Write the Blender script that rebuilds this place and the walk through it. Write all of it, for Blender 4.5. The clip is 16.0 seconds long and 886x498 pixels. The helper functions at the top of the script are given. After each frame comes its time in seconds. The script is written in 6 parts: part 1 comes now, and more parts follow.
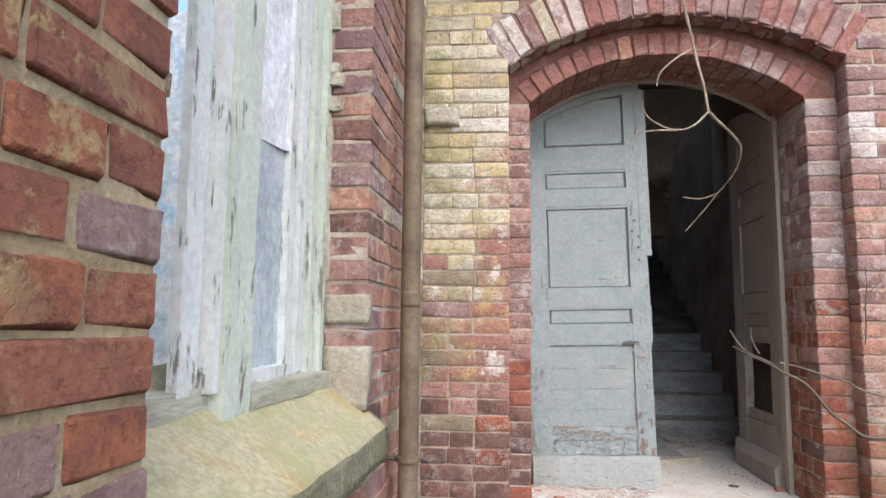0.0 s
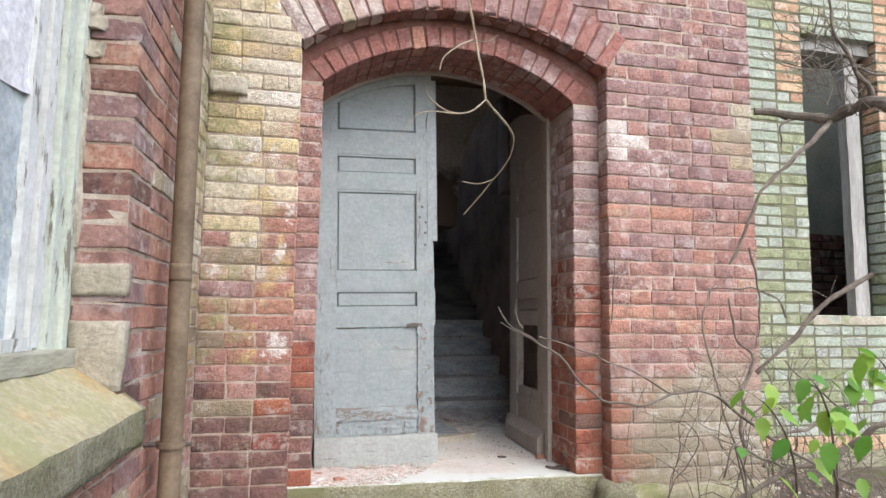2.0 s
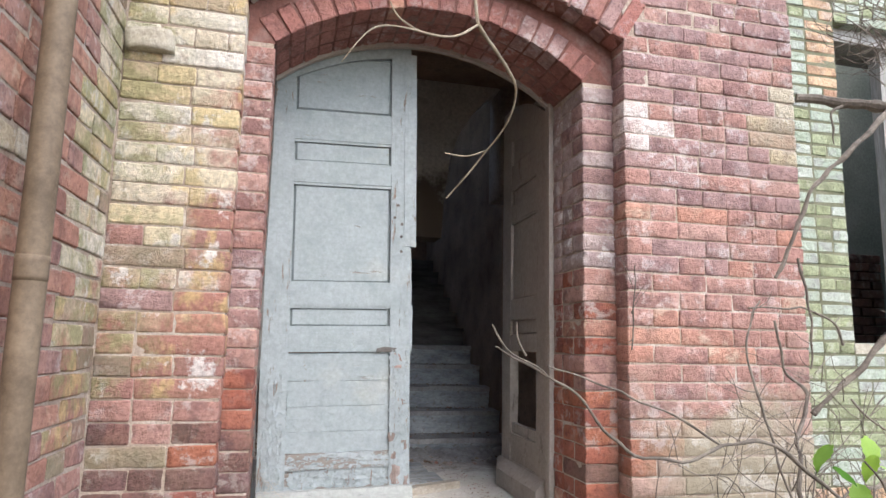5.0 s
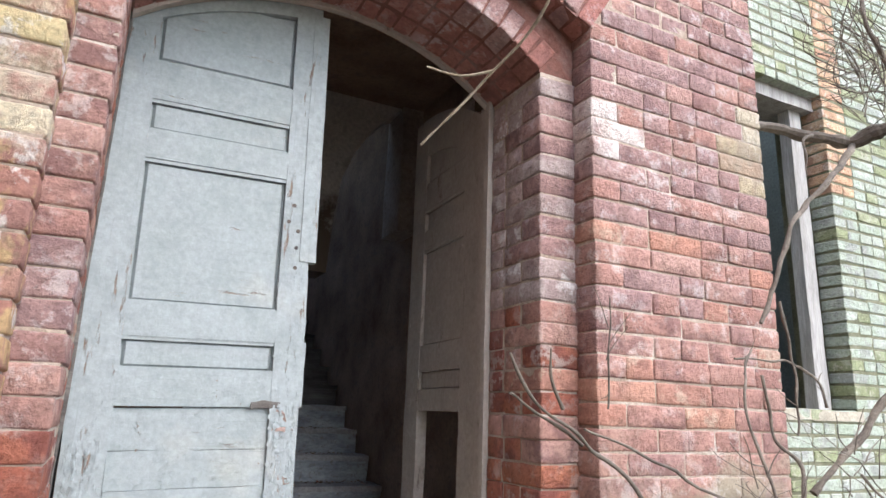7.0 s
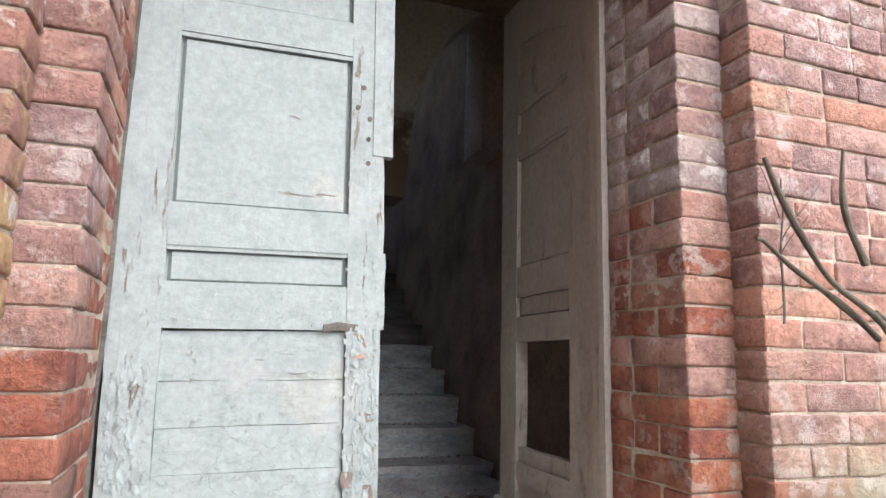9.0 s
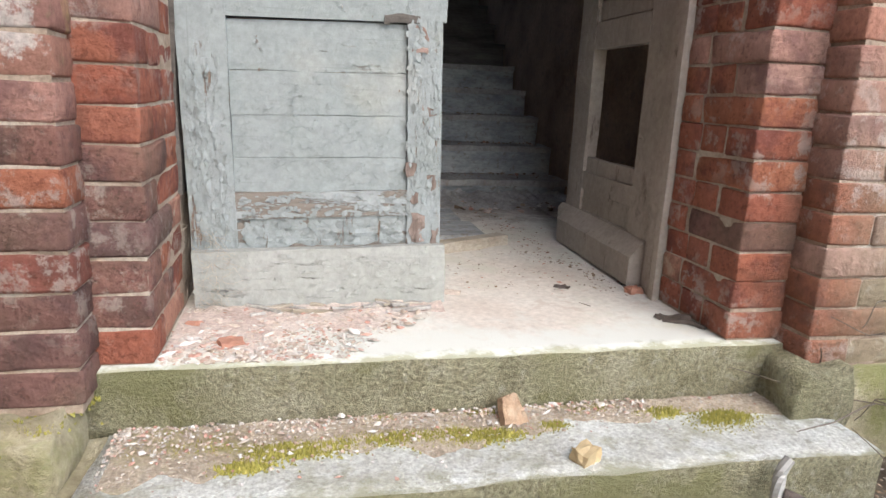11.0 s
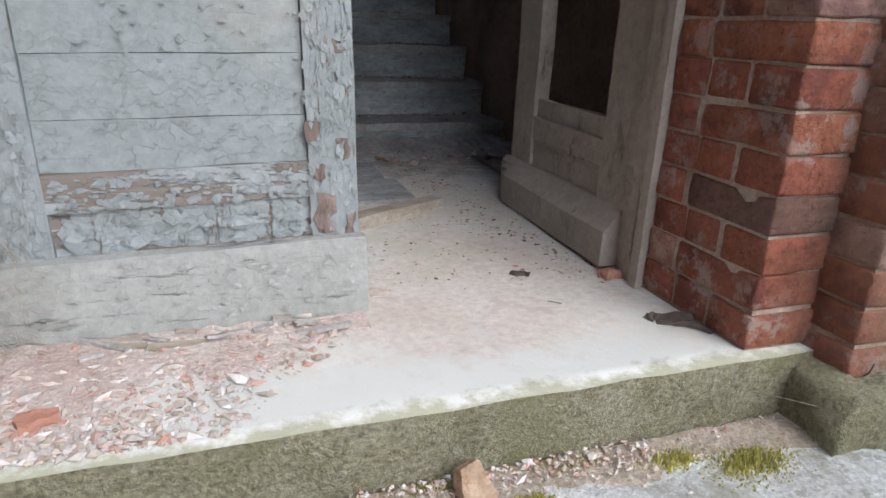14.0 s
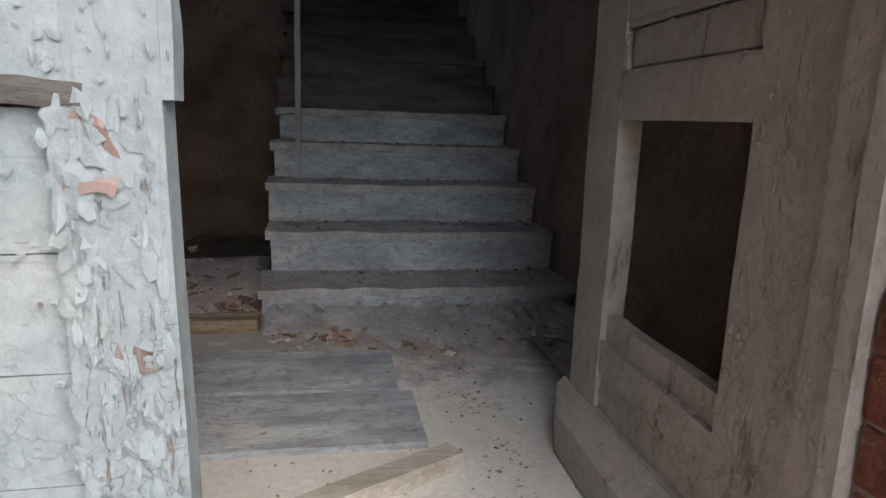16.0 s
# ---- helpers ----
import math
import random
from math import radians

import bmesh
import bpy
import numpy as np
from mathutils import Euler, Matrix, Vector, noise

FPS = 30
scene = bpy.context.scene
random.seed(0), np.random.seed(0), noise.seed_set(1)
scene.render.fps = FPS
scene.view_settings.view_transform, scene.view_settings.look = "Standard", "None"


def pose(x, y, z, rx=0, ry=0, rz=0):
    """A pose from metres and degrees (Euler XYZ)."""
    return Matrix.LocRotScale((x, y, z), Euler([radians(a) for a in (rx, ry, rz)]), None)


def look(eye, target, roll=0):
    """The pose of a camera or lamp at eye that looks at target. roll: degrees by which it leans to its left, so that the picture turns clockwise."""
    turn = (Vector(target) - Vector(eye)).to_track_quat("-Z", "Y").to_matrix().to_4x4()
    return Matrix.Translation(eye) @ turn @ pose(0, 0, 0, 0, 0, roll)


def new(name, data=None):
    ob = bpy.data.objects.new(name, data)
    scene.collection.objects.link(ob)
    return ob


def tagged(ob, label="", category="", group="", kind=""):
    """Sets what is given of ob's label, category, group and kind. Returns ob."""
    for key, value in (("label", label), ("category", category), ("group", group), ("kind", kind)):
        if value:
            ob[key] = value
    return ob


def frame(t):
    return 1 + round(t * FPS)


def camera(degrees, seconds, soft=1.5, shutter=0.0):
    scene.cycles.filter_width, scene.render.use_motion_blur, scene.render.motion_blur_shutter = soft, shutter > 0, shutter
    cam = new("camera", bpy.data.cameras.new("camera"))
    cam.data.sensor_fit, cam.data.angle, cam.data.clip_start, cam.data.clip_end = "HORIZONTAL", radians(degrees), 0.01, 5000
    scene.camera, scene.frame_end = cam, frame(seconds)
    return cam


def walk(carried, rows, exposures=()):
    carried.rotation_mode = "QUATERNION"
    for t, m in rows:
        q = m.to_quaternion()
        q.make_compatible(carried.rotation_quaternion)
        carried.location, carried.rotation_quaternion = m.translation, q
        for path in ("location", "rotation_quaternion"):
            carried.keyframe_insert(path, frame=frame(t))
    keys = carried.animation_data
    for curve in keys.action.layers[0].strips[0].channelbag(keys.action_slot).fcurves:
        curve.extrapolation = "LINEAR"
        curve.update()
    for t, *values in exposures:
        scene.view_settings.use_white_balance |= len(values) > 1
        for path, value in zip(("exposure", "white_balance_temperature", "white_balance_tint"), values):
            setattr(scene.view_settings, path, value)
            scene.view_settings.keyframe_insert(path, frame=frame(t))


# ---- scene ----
cam = camera(68.7, 16.0)
PATH = [
    (0, (0.158, 0.067, 1.214), (-0.016, 2.047, 1.441), 0.6),
    (0.5, (0.145, 0.083, 1.205), (0.166, 2.069, 1.44), 0.5),
    (1, (0.172, 0.086, 1.173), (0.343, 2.065, 1.406), 0.5),
    (1.5, (0.203, 0.091, 1.168), (0.517, 2.053, 1.391), 0.6),
    (2, (0.224, 0.091, 1.159), (0.656, 2.033, 1.37), 0.7),
    (2.5, (0.24, 0.093, 1.153), (0.748, 2.017, 1.352), 0.9),
    (3, (0.292, 0.147, 1.149), (0.831, 2.065, 1.33), 0.9),
    (3.5, (0.38, 0.274, 1.136), (0.862, 2.207, 1.308), 1.1),
    (4, (0.402, 0.41, 1.148), (0.851, 2.349, 1.337), 1.5),
    (6.5, (0.424, 1.346, 1.127), (1.12, 3.159, 1.604), 2.1),
    (7, (0.422, 1.552, 1.11), (1.278, 3.292, 1.601), 2.1),
    (7.5, (0.469, 1.751, 1.089), (1.359, 3.484, 1.543), 1.6),
    (8, (0.48, 1.888, 1.098), (1.381, 3.623, 1.523), 1.8),
    (8.5, (0.502, 1.989, 1.085), (1.38, 3.74, 1.488), 1.6),
    (9, (0.551, 2.0, 1.041), (1.205, 3.86, 1.375), 1.5),
    (9.5, (0.567, 2.001, 1.011), (1.07, 3.929, 1.187), 2.0),
    (10, (0.602, 1.968, 0.979), (1.026, 3.921, 0.905), 2.2),
    (12.5, (0.629, 2.01, 0.931), (1.072, 3.807, 0.172), 2.2),
    (13, (0.547, 2.146, 0.995), (1.011, 3.927, 0.211), 1.3),
    (13.5, (0.575, 2.298, 0.988), (1.174, 4.069, 0.278), 1.7),
    (14, (0.733, 2.477, 0.936), (1.373, 4.252, 0.271), 2.4),
    (14.5, (0.868, 2.596, 0.948), (1.375, 4.425, 0.319), 2.4),
    (15, (0.957, 2.762, 0.95), (1.399, 4.618, 0.35), 2.3),
    (15.5, (1.036, 3.05, 1.052), (1.413, 4.94, 0.518), 2.3),
    (16, (1.109, 3.126, 1.107), (1.486, 5.051, 0.713), 2.1),
]
walk(cam, [(t, look(eye, target, roll)) for t, eye, target, roll in PATH],
     exposures=[(0.0, 1.42, 6050, 10), (2.5, 1.52, 6050, 10), (4.0, 1.6, 6000, 10), (6.5, 1.84, 5900, 10), (8.5, 1.95, 5950, 10), (9.5, 2.14, 6350, 9), (10.0, 1.95, 6350, 9), (12.5, 1.33, 6100, 10), (14.0, 1.22, 5900, 10), (15.0, 1.26, 5850, 10), (16.0, 1.66, 6050, 10)])

# ---------------------------------------------------------------- light
world = bpy.data.worlds.new("sky")
scene.world = world
world.use_nodes = True
wn = world.node_tree
sky = wn.nodes.new("ShaderNodeTexSky")
sky.sky_type = 'NISHITA'
sky.sun_disc = False
sky.sun_elevation = radians(47)
sky.sun_rotation = radians(161)
sky.air_density = 1.0
sky.dust_density = 3.0
sky.ozone_density = 0.6
wn.nodes["Background"].inputs[1].default_value = 0.15
wn.links.new(sky.outputs[0], wn.nodes["Background"].inputs[0])
sun = new("sun", bpy.data.lights.new("sun", 'SUN'))
sun.data.energy = 0.7
sun.data.angle = radians(100)
sun.data.color = (1.0, 0.99, 0.97)
sun.matrix_world = look((3.0, -4.0, 8.0), (0.8, 2.5, 0.5))

# ---------------------------------------------------------------- materials
def mat_base(name):
    m = bpy.data.materials.new(name)
    m.use_nodes = True
    nt = m.node_tree
    return m, nt, nt.nodes["Principled BSDF"]


def nd(nt, kind, **sets):
    n = nt.nodes.new(kind)
    for k, v in sets.items():
        if k in n.inputs:
            n.inputs[k].default_value = v
    return n


def ramp(nt, fac, stops, hard=False):
    r = nt.nodes.new("ShaderNodeValToRGB")
    els = r.color_ramp.elements
    while len(els) < len(stops):
        els.new(0.5)
    for e, (p, c) in zip(els, stops):
        e.position = p
        e.color = (*c, 1) if len(c) == 3 else c
    if hard:
        r.color_ramp.interpolation = 'CONSTANT'
    nt.links.new(fac, r.inputs[0])
    return r.outputs[0]


def coords(nt, world_space=True):
    if world_space:
        return nt.nodes.new("ShaderNodeNewGeometry").outputs["Position"]
    return nt.nodes.new("ShaderNodeTexCoord").outputs["Object"]


def noise_out(nt, vec, scale, detail=6.0, rough=0.6, stretch=None):
    if stretch:
        mp = nt.nodes.new("ShaderNodeMapping")
        mp.inputs["Scale"].default_value = stretch
        nt.links.new(vec, mp.inputs["Vector"])
        vec = mp.outputs[0]
    n = nd(nt, "ShaderNodeTexNoise", Scale=scale, Detail=detail, Roughness=rough)
    nt.links.new(vec, n.inputs["Vector"])
    return n.outputs["Fac"]


def step_mask(nt, fac, lo, hi):
    return ramp(nt, fac, [(lo, (0, 0, 0)), (hi, (1, 1, 1))])


def mix(nt, fac, a, b, mode='MIX'):
    m = nt.nodes.new("ShaderNodeMix")
    m.data_type = 'RGBA'
    m.blend_type = mode
    for src, i in ((fac, 0), (a, 6), (b, 7)):
        if isinstance(src, (int, float)):
            m.inputs[i].default_value = src
        elif isinstance(src, tuple):
            m.inputs[i].default_value = (*src, 1)
        else:
            nt.links.new(src, m.inputs[i])
    return m.outputs[2]


def mult(nt, a, b):
    m = nt.nodes.new("ShaderNodeMath")
    m.operation = 'MULTIPLY'
    nt.links.new(a, m.inputs[0])
    if isinstance(b, (int, float)):
        m.inputs[1].default_value = b
    else:
        nt.links.new(b, m.inputs[1])
    return m.outputs[0]


def bump(nt, bsdf, height, strength=0.5, dist=0.004):
    b = nd(nt, "ShaderNodeBump", Strength=strength, Distance=dist)
    nt.links.new(height, b.inputs["Height"])
    nt.links.new(b.outputs[0], bsdf.inputs["Normal"])


def brick_material(name, cols, lime=0.45, lime_col=(0.62, 0.58, 0.5), dirt=0.5, dirt_col=(0.07, 0.05, 0.04), moss=0.0, wash=0.9, sat=0.87):
    """Fired clay: hue from brick to brick, lime smears, soot and grain."""
    m, nt, bs = mat_base(name)
    vec = coords(nt)
    rnd = nt.nodes.new("ShaderNodeObjectInfo").outputs["Random"]
    k = len(cols) - 1
    col = ramp(nt, rnd, [(i / k, c) for i, c in enumerate(cols)])
    grain = noise_out(nt, vec, 55, 8, 0.7)
    col = mix(nt, 0.55, col, ramp(nt, grain, [(0.3, (0.62, 0.6, 0.58)), (0.7, (1.5, 1.5, 1.48))]), 'MULTIPLY')
    shift = nt.nodes.new("ShaderNodeVectorMath")
    shift.operation = 'ADD'
    many = nt.nodes.new("ShaderNodeMath")
    many.operation = 'MULTIPLY'
    many.inputs[1].default_value = 90.0
    nt.links.new(rnd, many.inputs[0])
    nt.links.new(vec, shift.inputs[0])
    nt.links.new(many.outputs[0], shift.inputs[1])
    skin = noise_out(nt, shift.outputs[0], 7.5, 8, 0.66)
    col = mix(nt, mult(nt, step_mask(nt, skin, 0.5, 0.6), 0.75), col, tuple(v * k for v, k in zip(cols[-1], (0.66, 0.62, 0.66))))
    broad = noise_out(nt, vec, 9, 5, 0.65)
    if dirt:
        col = mix(nt, mult(nt, step_mask(nt, broad, 0.5, 0.78), dirt), col, dirt_col)
    col = mix(nt, mult(nt, step_mask(nt, noise_out(nt, vec, 62, 5, 0.65), 0.57, 0.64), 0.55), col, tuple(v * 0.45 for v in cols[0]))
    if moss:
        col = mix(nt, mult(nt, step_mask(nt, noise_out(nt, vec, 5, 6, 0.7), 0.42, 0.62), moss), col, (0.2, 0.19, 0.09))
    if wash:
        sep = nt.nodes.new("ShaderNodeSeparateXYZ")
        nt.links.new(vec, sep.inputs[0])
        zs = nd(nt, "ShaderNodeMapRange")
        xs = nd(nt, "ShaderNodeMapRange")
        for node, out, lo, hi, t0, t1 in ((zs, "Z", 0.5, 1.3, 0.5, -0.25), (xs, "X", 1.75, 2.15, 0.0, 1.0)):
            for key, val in (("From Min", lo), ("From Max", hi), ("To Min", t0), ("To Max", t1)):
                node.inputs[key].default_value = val
            nt.links.new(sep.outputs[out], node.inputs["Value"])
        add = nt.nodes.new("ShaderNodeMath")
        nt.links.new(noise_out(nt, vec, 3.3, 7, 0.66), add.inputs[0])
        nt.links.new(zs.outputs[0], add.inputs[1])
        w = mult(nt, mult(nt, step_mask(nt, add.outputs[0], 0.5, 0.68), xs.outputs[0]), wash)
        col = mix(nt, w, col, mix(nt, broad, (0.3, 0.25, 0.16), (0.44, 0.38, 0.27)))
    if lime:
        patch = noise_out(nt, vec, 16, 9, 0.72)
        where = noise_out(nt, vec, 3.1, 3, 0.5)
        l = mult(nt, step_mask(nt, patch, 0.52, 0.585), step_mask(nt, where, 0.4, 0.56))
        col = mix(nt, mult(nt, l, lime), col, lime_col)
    hs = nd(nt, "ShaderNodeHueSaturation", Saturation=sat)
    nt.links.new(col, hs.inputs["Color"])
    col = hs.outputs[0]
    nt.links.new(col, bs.inputs["Base Color"])
    bs.inputs["Roughness"].default_value = 0.92
    bs.inputs["Specular IOR Level"].default_value = 0.25
    bump(nt, bs, noise_out(nt, vec, 30, 10, 0.72), 1.0, 0.022)
    return m


def mottled(name, a, b, c, scale=6.0, fine=60.0, rough=0.9, bump_d=0.006, stretch=None, spots=None, moss=None, world_space=True, speck=(0.45, 1.35)):
    """Two tones by broad noise, grain by fine noise, optional spots and moss."""
    m, nt, bs = mat_base(name)
    vec = coords(nt, world_space)
    br = noise_out(nt, vec, scale, 6, 0.6, stretch)
    fi = noise_out(nt, vec, fine, 9, 0.7, stretch)
    col = ramp(nt, br, [(0.3, a), (0.5, b), (0.72, c)])
    col = mix(nt, 0.6, col, ramp(nt, fi, [(0.3, (speck[0],) * 3), (0.7, (speck[1],) * 3)]), 'MULTIPLY')
    if spots:
        col = mix(nt, mult(nt, step_mask(nt, noise_out(nt, vec, scale * 4, 8, 0.7), 0.55, 0.62), 0.8), col, spots)
    if moss:
        col = mix(nt, mult(nt, step_mask(nt, noise_out(nt, vec, 4.5, 8, 0.7), 0.5, 0.62), 0.85), col, moss)
    nt.links.new(col, bs.inputs["Base Color"])
    bs.inputs["Roughness"].default_value = rough
    bs.inputs["Specular IOR Level"].default_value = 0.3
    bump(nt, bs, fi, 0.8, bump_d)
    return m


def paint_material(name, paint, bare, bare_lo, bare_hi, grain_axis='x', tint=(0.5, 0.47, 0.38), crack=0.5, cell=26.0, flakes=16.0):
    """Old oil paint on timber: cracked, flaking where bare_lo..bare_hi of a noise is passed."""
    m, nt, bs = mat_base(name)
    vec = coords(nt, True)
    stretch = {'x': (0.25, 1.0, 1.6), 'z': (1.6, 1.0, 0.25)}[grain_axis]
    big = noise_out(nt, vec, 7, 7, 0.62)
    flake = noise_out(nt, vec, flakes, 10, 0.72, stretch)
    hairs = noise_out(nt, vec, 40, 4, 0.6, {'x': (0.08, 1.0, 3.0), 'z': (3.0, 1.0, 0.08)}[grain_axis])
    p = mix(nt, step_mask(nt, big, 0.42, 0.75), paint, tuple(v * t for v, t in zip(paint, (0.86, 0.88, 0.86))))
    p = mix(nt, mult(nt, step_mask(nt, noise_out(nt, vec, 2.6, 4, 0.6), 0.58, 0.75), 0.3), p, tint)
    vor = nt.nodes.new("ShaderNodeTexVoronoi")
    vor.feature = 'DISTANCE_TO_EDGE'
    vor.inputs["Scale"].default_value = cell
    mp = nt.nodes.new("ShaderNodeMapping")
    mp.inputs["Scale"].default_value = {'x': (0.55, 1.0, 1.25), 'z': (1.25, 1.0, 0.55)}[grain_axis]
    dist = nt.nodes.new("ShaderNodeVectorMath")
    dist.operation = 'ADD'
    warp = nd(nt, "ShaderNodeTexNoise", Scale=24.0, Detail=8.0, Roughness=0.65)
    nt.links.new(vec, warp.inputs["Vector"])
    sc = nt.nodes.new("ShaderNodeVectorMath")
    sc.operation = 'SCALE'
    sc.inputs["Scale"].default_value = 0.085
    nt.links.new(warp.outputs["Color"], sc.inputs[0])
    nt.links.new(vec, dist.inputs[0])
    nt.links.new(sc.outputs[0], dist.inputs[1])
    nt.links.new(dist.outputs[0], mp.inputs["Vector"])
    nt.links.new(mp.outputs[0], vor.inputs["Vector"])
    edge = ramp(nt, vor.outputs["Distance"], [(0.0, (1, 1, 1)), (0.035, (0, 0, 0))])
    sep = nt.nodes.new("ShaderNodeSeparateXYZ")
    nt.links.new(vec, sep.inputs[0])
    low = nd(nt, "ShaderNodeMapRange")
    for key, val in (("From Min", 1.15), ("From Max", 0.75), ("To Min", 0.12), ("To Max", 1.0)):
        low.inputs[key].default_value = val
    nt.links.new(sep.outputs["Z"], low.inputs["Value"])
    crackmask = mult(nt, mult(nt, mult(nt, edge, step_mask(nt, big, 0.36, 0.5)), low.outputs[0]), crack)
    p = mix(nt, mult(nt, crackmask, 0.4), p, tuple(v * 0.5 for v in paint))
    p = mix(nt, 0.5, p, ramp(nt, noise_out(nt, vec, 48, 9, 0.72), [(0.3, (0.6, 0.6, 0.58)), (0.68, (1.22, 1.22, 1.22))]), 'MULTIPLY')
    p = mix(nt, mult(nt, step_mask(nt, noise_out(nt, vec, 13, 8, 0.7), 0.52, 0.7), 0.4), p, tuple(v * 0.68 for v in paint))
    p = mix(nt, mult(nt, step_mask(nt, hairs, 0.62, 0.7), 0.3), p, tuple(v * 0.55 for v in paint))
    wood = mix(nt, hairs, bare, tuple(v * 0.55 for v in bare))
    gone = step_mask(nt, flake, bare_lo, bare_hi)
    col = mix(nt, gone, p, wood)
    nt.links.new(col, bs.inputs["Base Color"])
    bs.inputs["Roughness"].default_value = 0.72
    bs.inputs["Specular IOR Level"].default_value = 0.3
    inv = nt.nodes.new("ShaderNodeMath")
    inv.operation = 'SUBTRACT'
    inv.inputs[0].default_value = 1.0
    nt.links.new(gone, inv.inputs[1])
    add = nt.nodes.new("ShaderNodeMath")
    add.operation = 'MULTIPLY_ADD'
    add.inputs[1].default_value = -1.0
    nt.links.new(mult(nt, crackmask, 1.0), add.inputs[0])
    nt.links.new(inv.outputs[0], add.inputs[2])
    add2 = nt.nodes.new("ShaderNodeMath")
    add2.operation = 'MULTIPLY_ADD'
    add2.inputs[1].default_value = 1.5
    nt.links.new(noise_out(nt, vec, 30, 8, 0.7), add2.inputs[0])
    nt.links.new(add.outputs[0], add2.inputs[2])
    bump(nt, bs, add2.outputs[0], 0.7, 0.003)
    return m


B_RED = brick_material("brick_red", [(0.35, 0.168, 0.13), (0.4, 0.208, 0.163), (0.37, 0.182, 0.14), (0.43, 0.245, 0.195), (0.31, 0.162, 0.14)], lime=0.36, lime_col=(0.66, 0.61, 0.56), dirt=0.6)
B_ORANGE = brick_material("brick_orange", [(0.43, 0.195, 0.125), (0.41, 0.178, 0.118), (0.46, 0.23, 0.15), (0.38, 0.175, 0.122)], lime=0.5, lime_col=(0.56, 0.45, 0.32), dirt=0.35)
B_PIER = brick_material("brick_pier_orange", [(0.3, 0.125, 0.085), (0.34, 0.14, 0.09), (0.32, 0.135, 0.095), (0.4, 0.15, 0.08), (0.29, 0.13, 0.1)], lime=0.85, lime_col=(0.5, 0.37, 0.19), dirt=0.4, dirt_col=(0.14, 0.07, 0.06), wash=0.0, sat=1.0)
B_PURPLE = brick_material("brick_purple", [(0.32, 0.18, 0.164), (0.36, 0.212, 0.19), (0.3, 0.168, 0.152), (0.39, 0.24, 0.215), (0.3, 0.178, 0.166)], lime=0.4, lime_col=(0.66, 0.61, 0.58))
B_DARK = brick_material("brick_dark", [(0.16, 0.078, 0.066), (0.2, 0.092, 0.074), (0.25, 0.105, 0.08), (0.17, 0.092, 0.085)], lime=0.3, moss=0.15)
B_DEEP = brick_material("brick_deep_red", [(0.28, 0.096, 0.064), (0.33, 0.122, 0.078), (0.3, 0.108, 0.074), (0.36, 0.142, 0.085), (0.25, 0.096, 0.077)], lime=0.72, lime_col=(0.43, 0.36, 0.325), dirt=0.6, sat=1.0)
B_CREAM = brick_material("brick_cream", [(0.48, 0.40, 0.25), (0.42, 0.33, 0.2), (0.56, 0.50, 0.37), (0.38, 0.26, 0.17), (0.5, 0.44, 0.3)], lime=0.6, lime_col=(0.66, 0.63, 0.56), dirt=0.7, dirt_col=(0.24, 0.13, 0.08))
B_WHITE = brick_material("brick_whitewashed", [(0.54, 0.45, 0.4), (0.6, 0.53, 0.49), (0.48, 0.34, 0.29)], lime=0.6, lime_col=(0.74, 0.71, 0.68), dirt=0.65, dirt_col=(0.36, 0.18, 0.14))


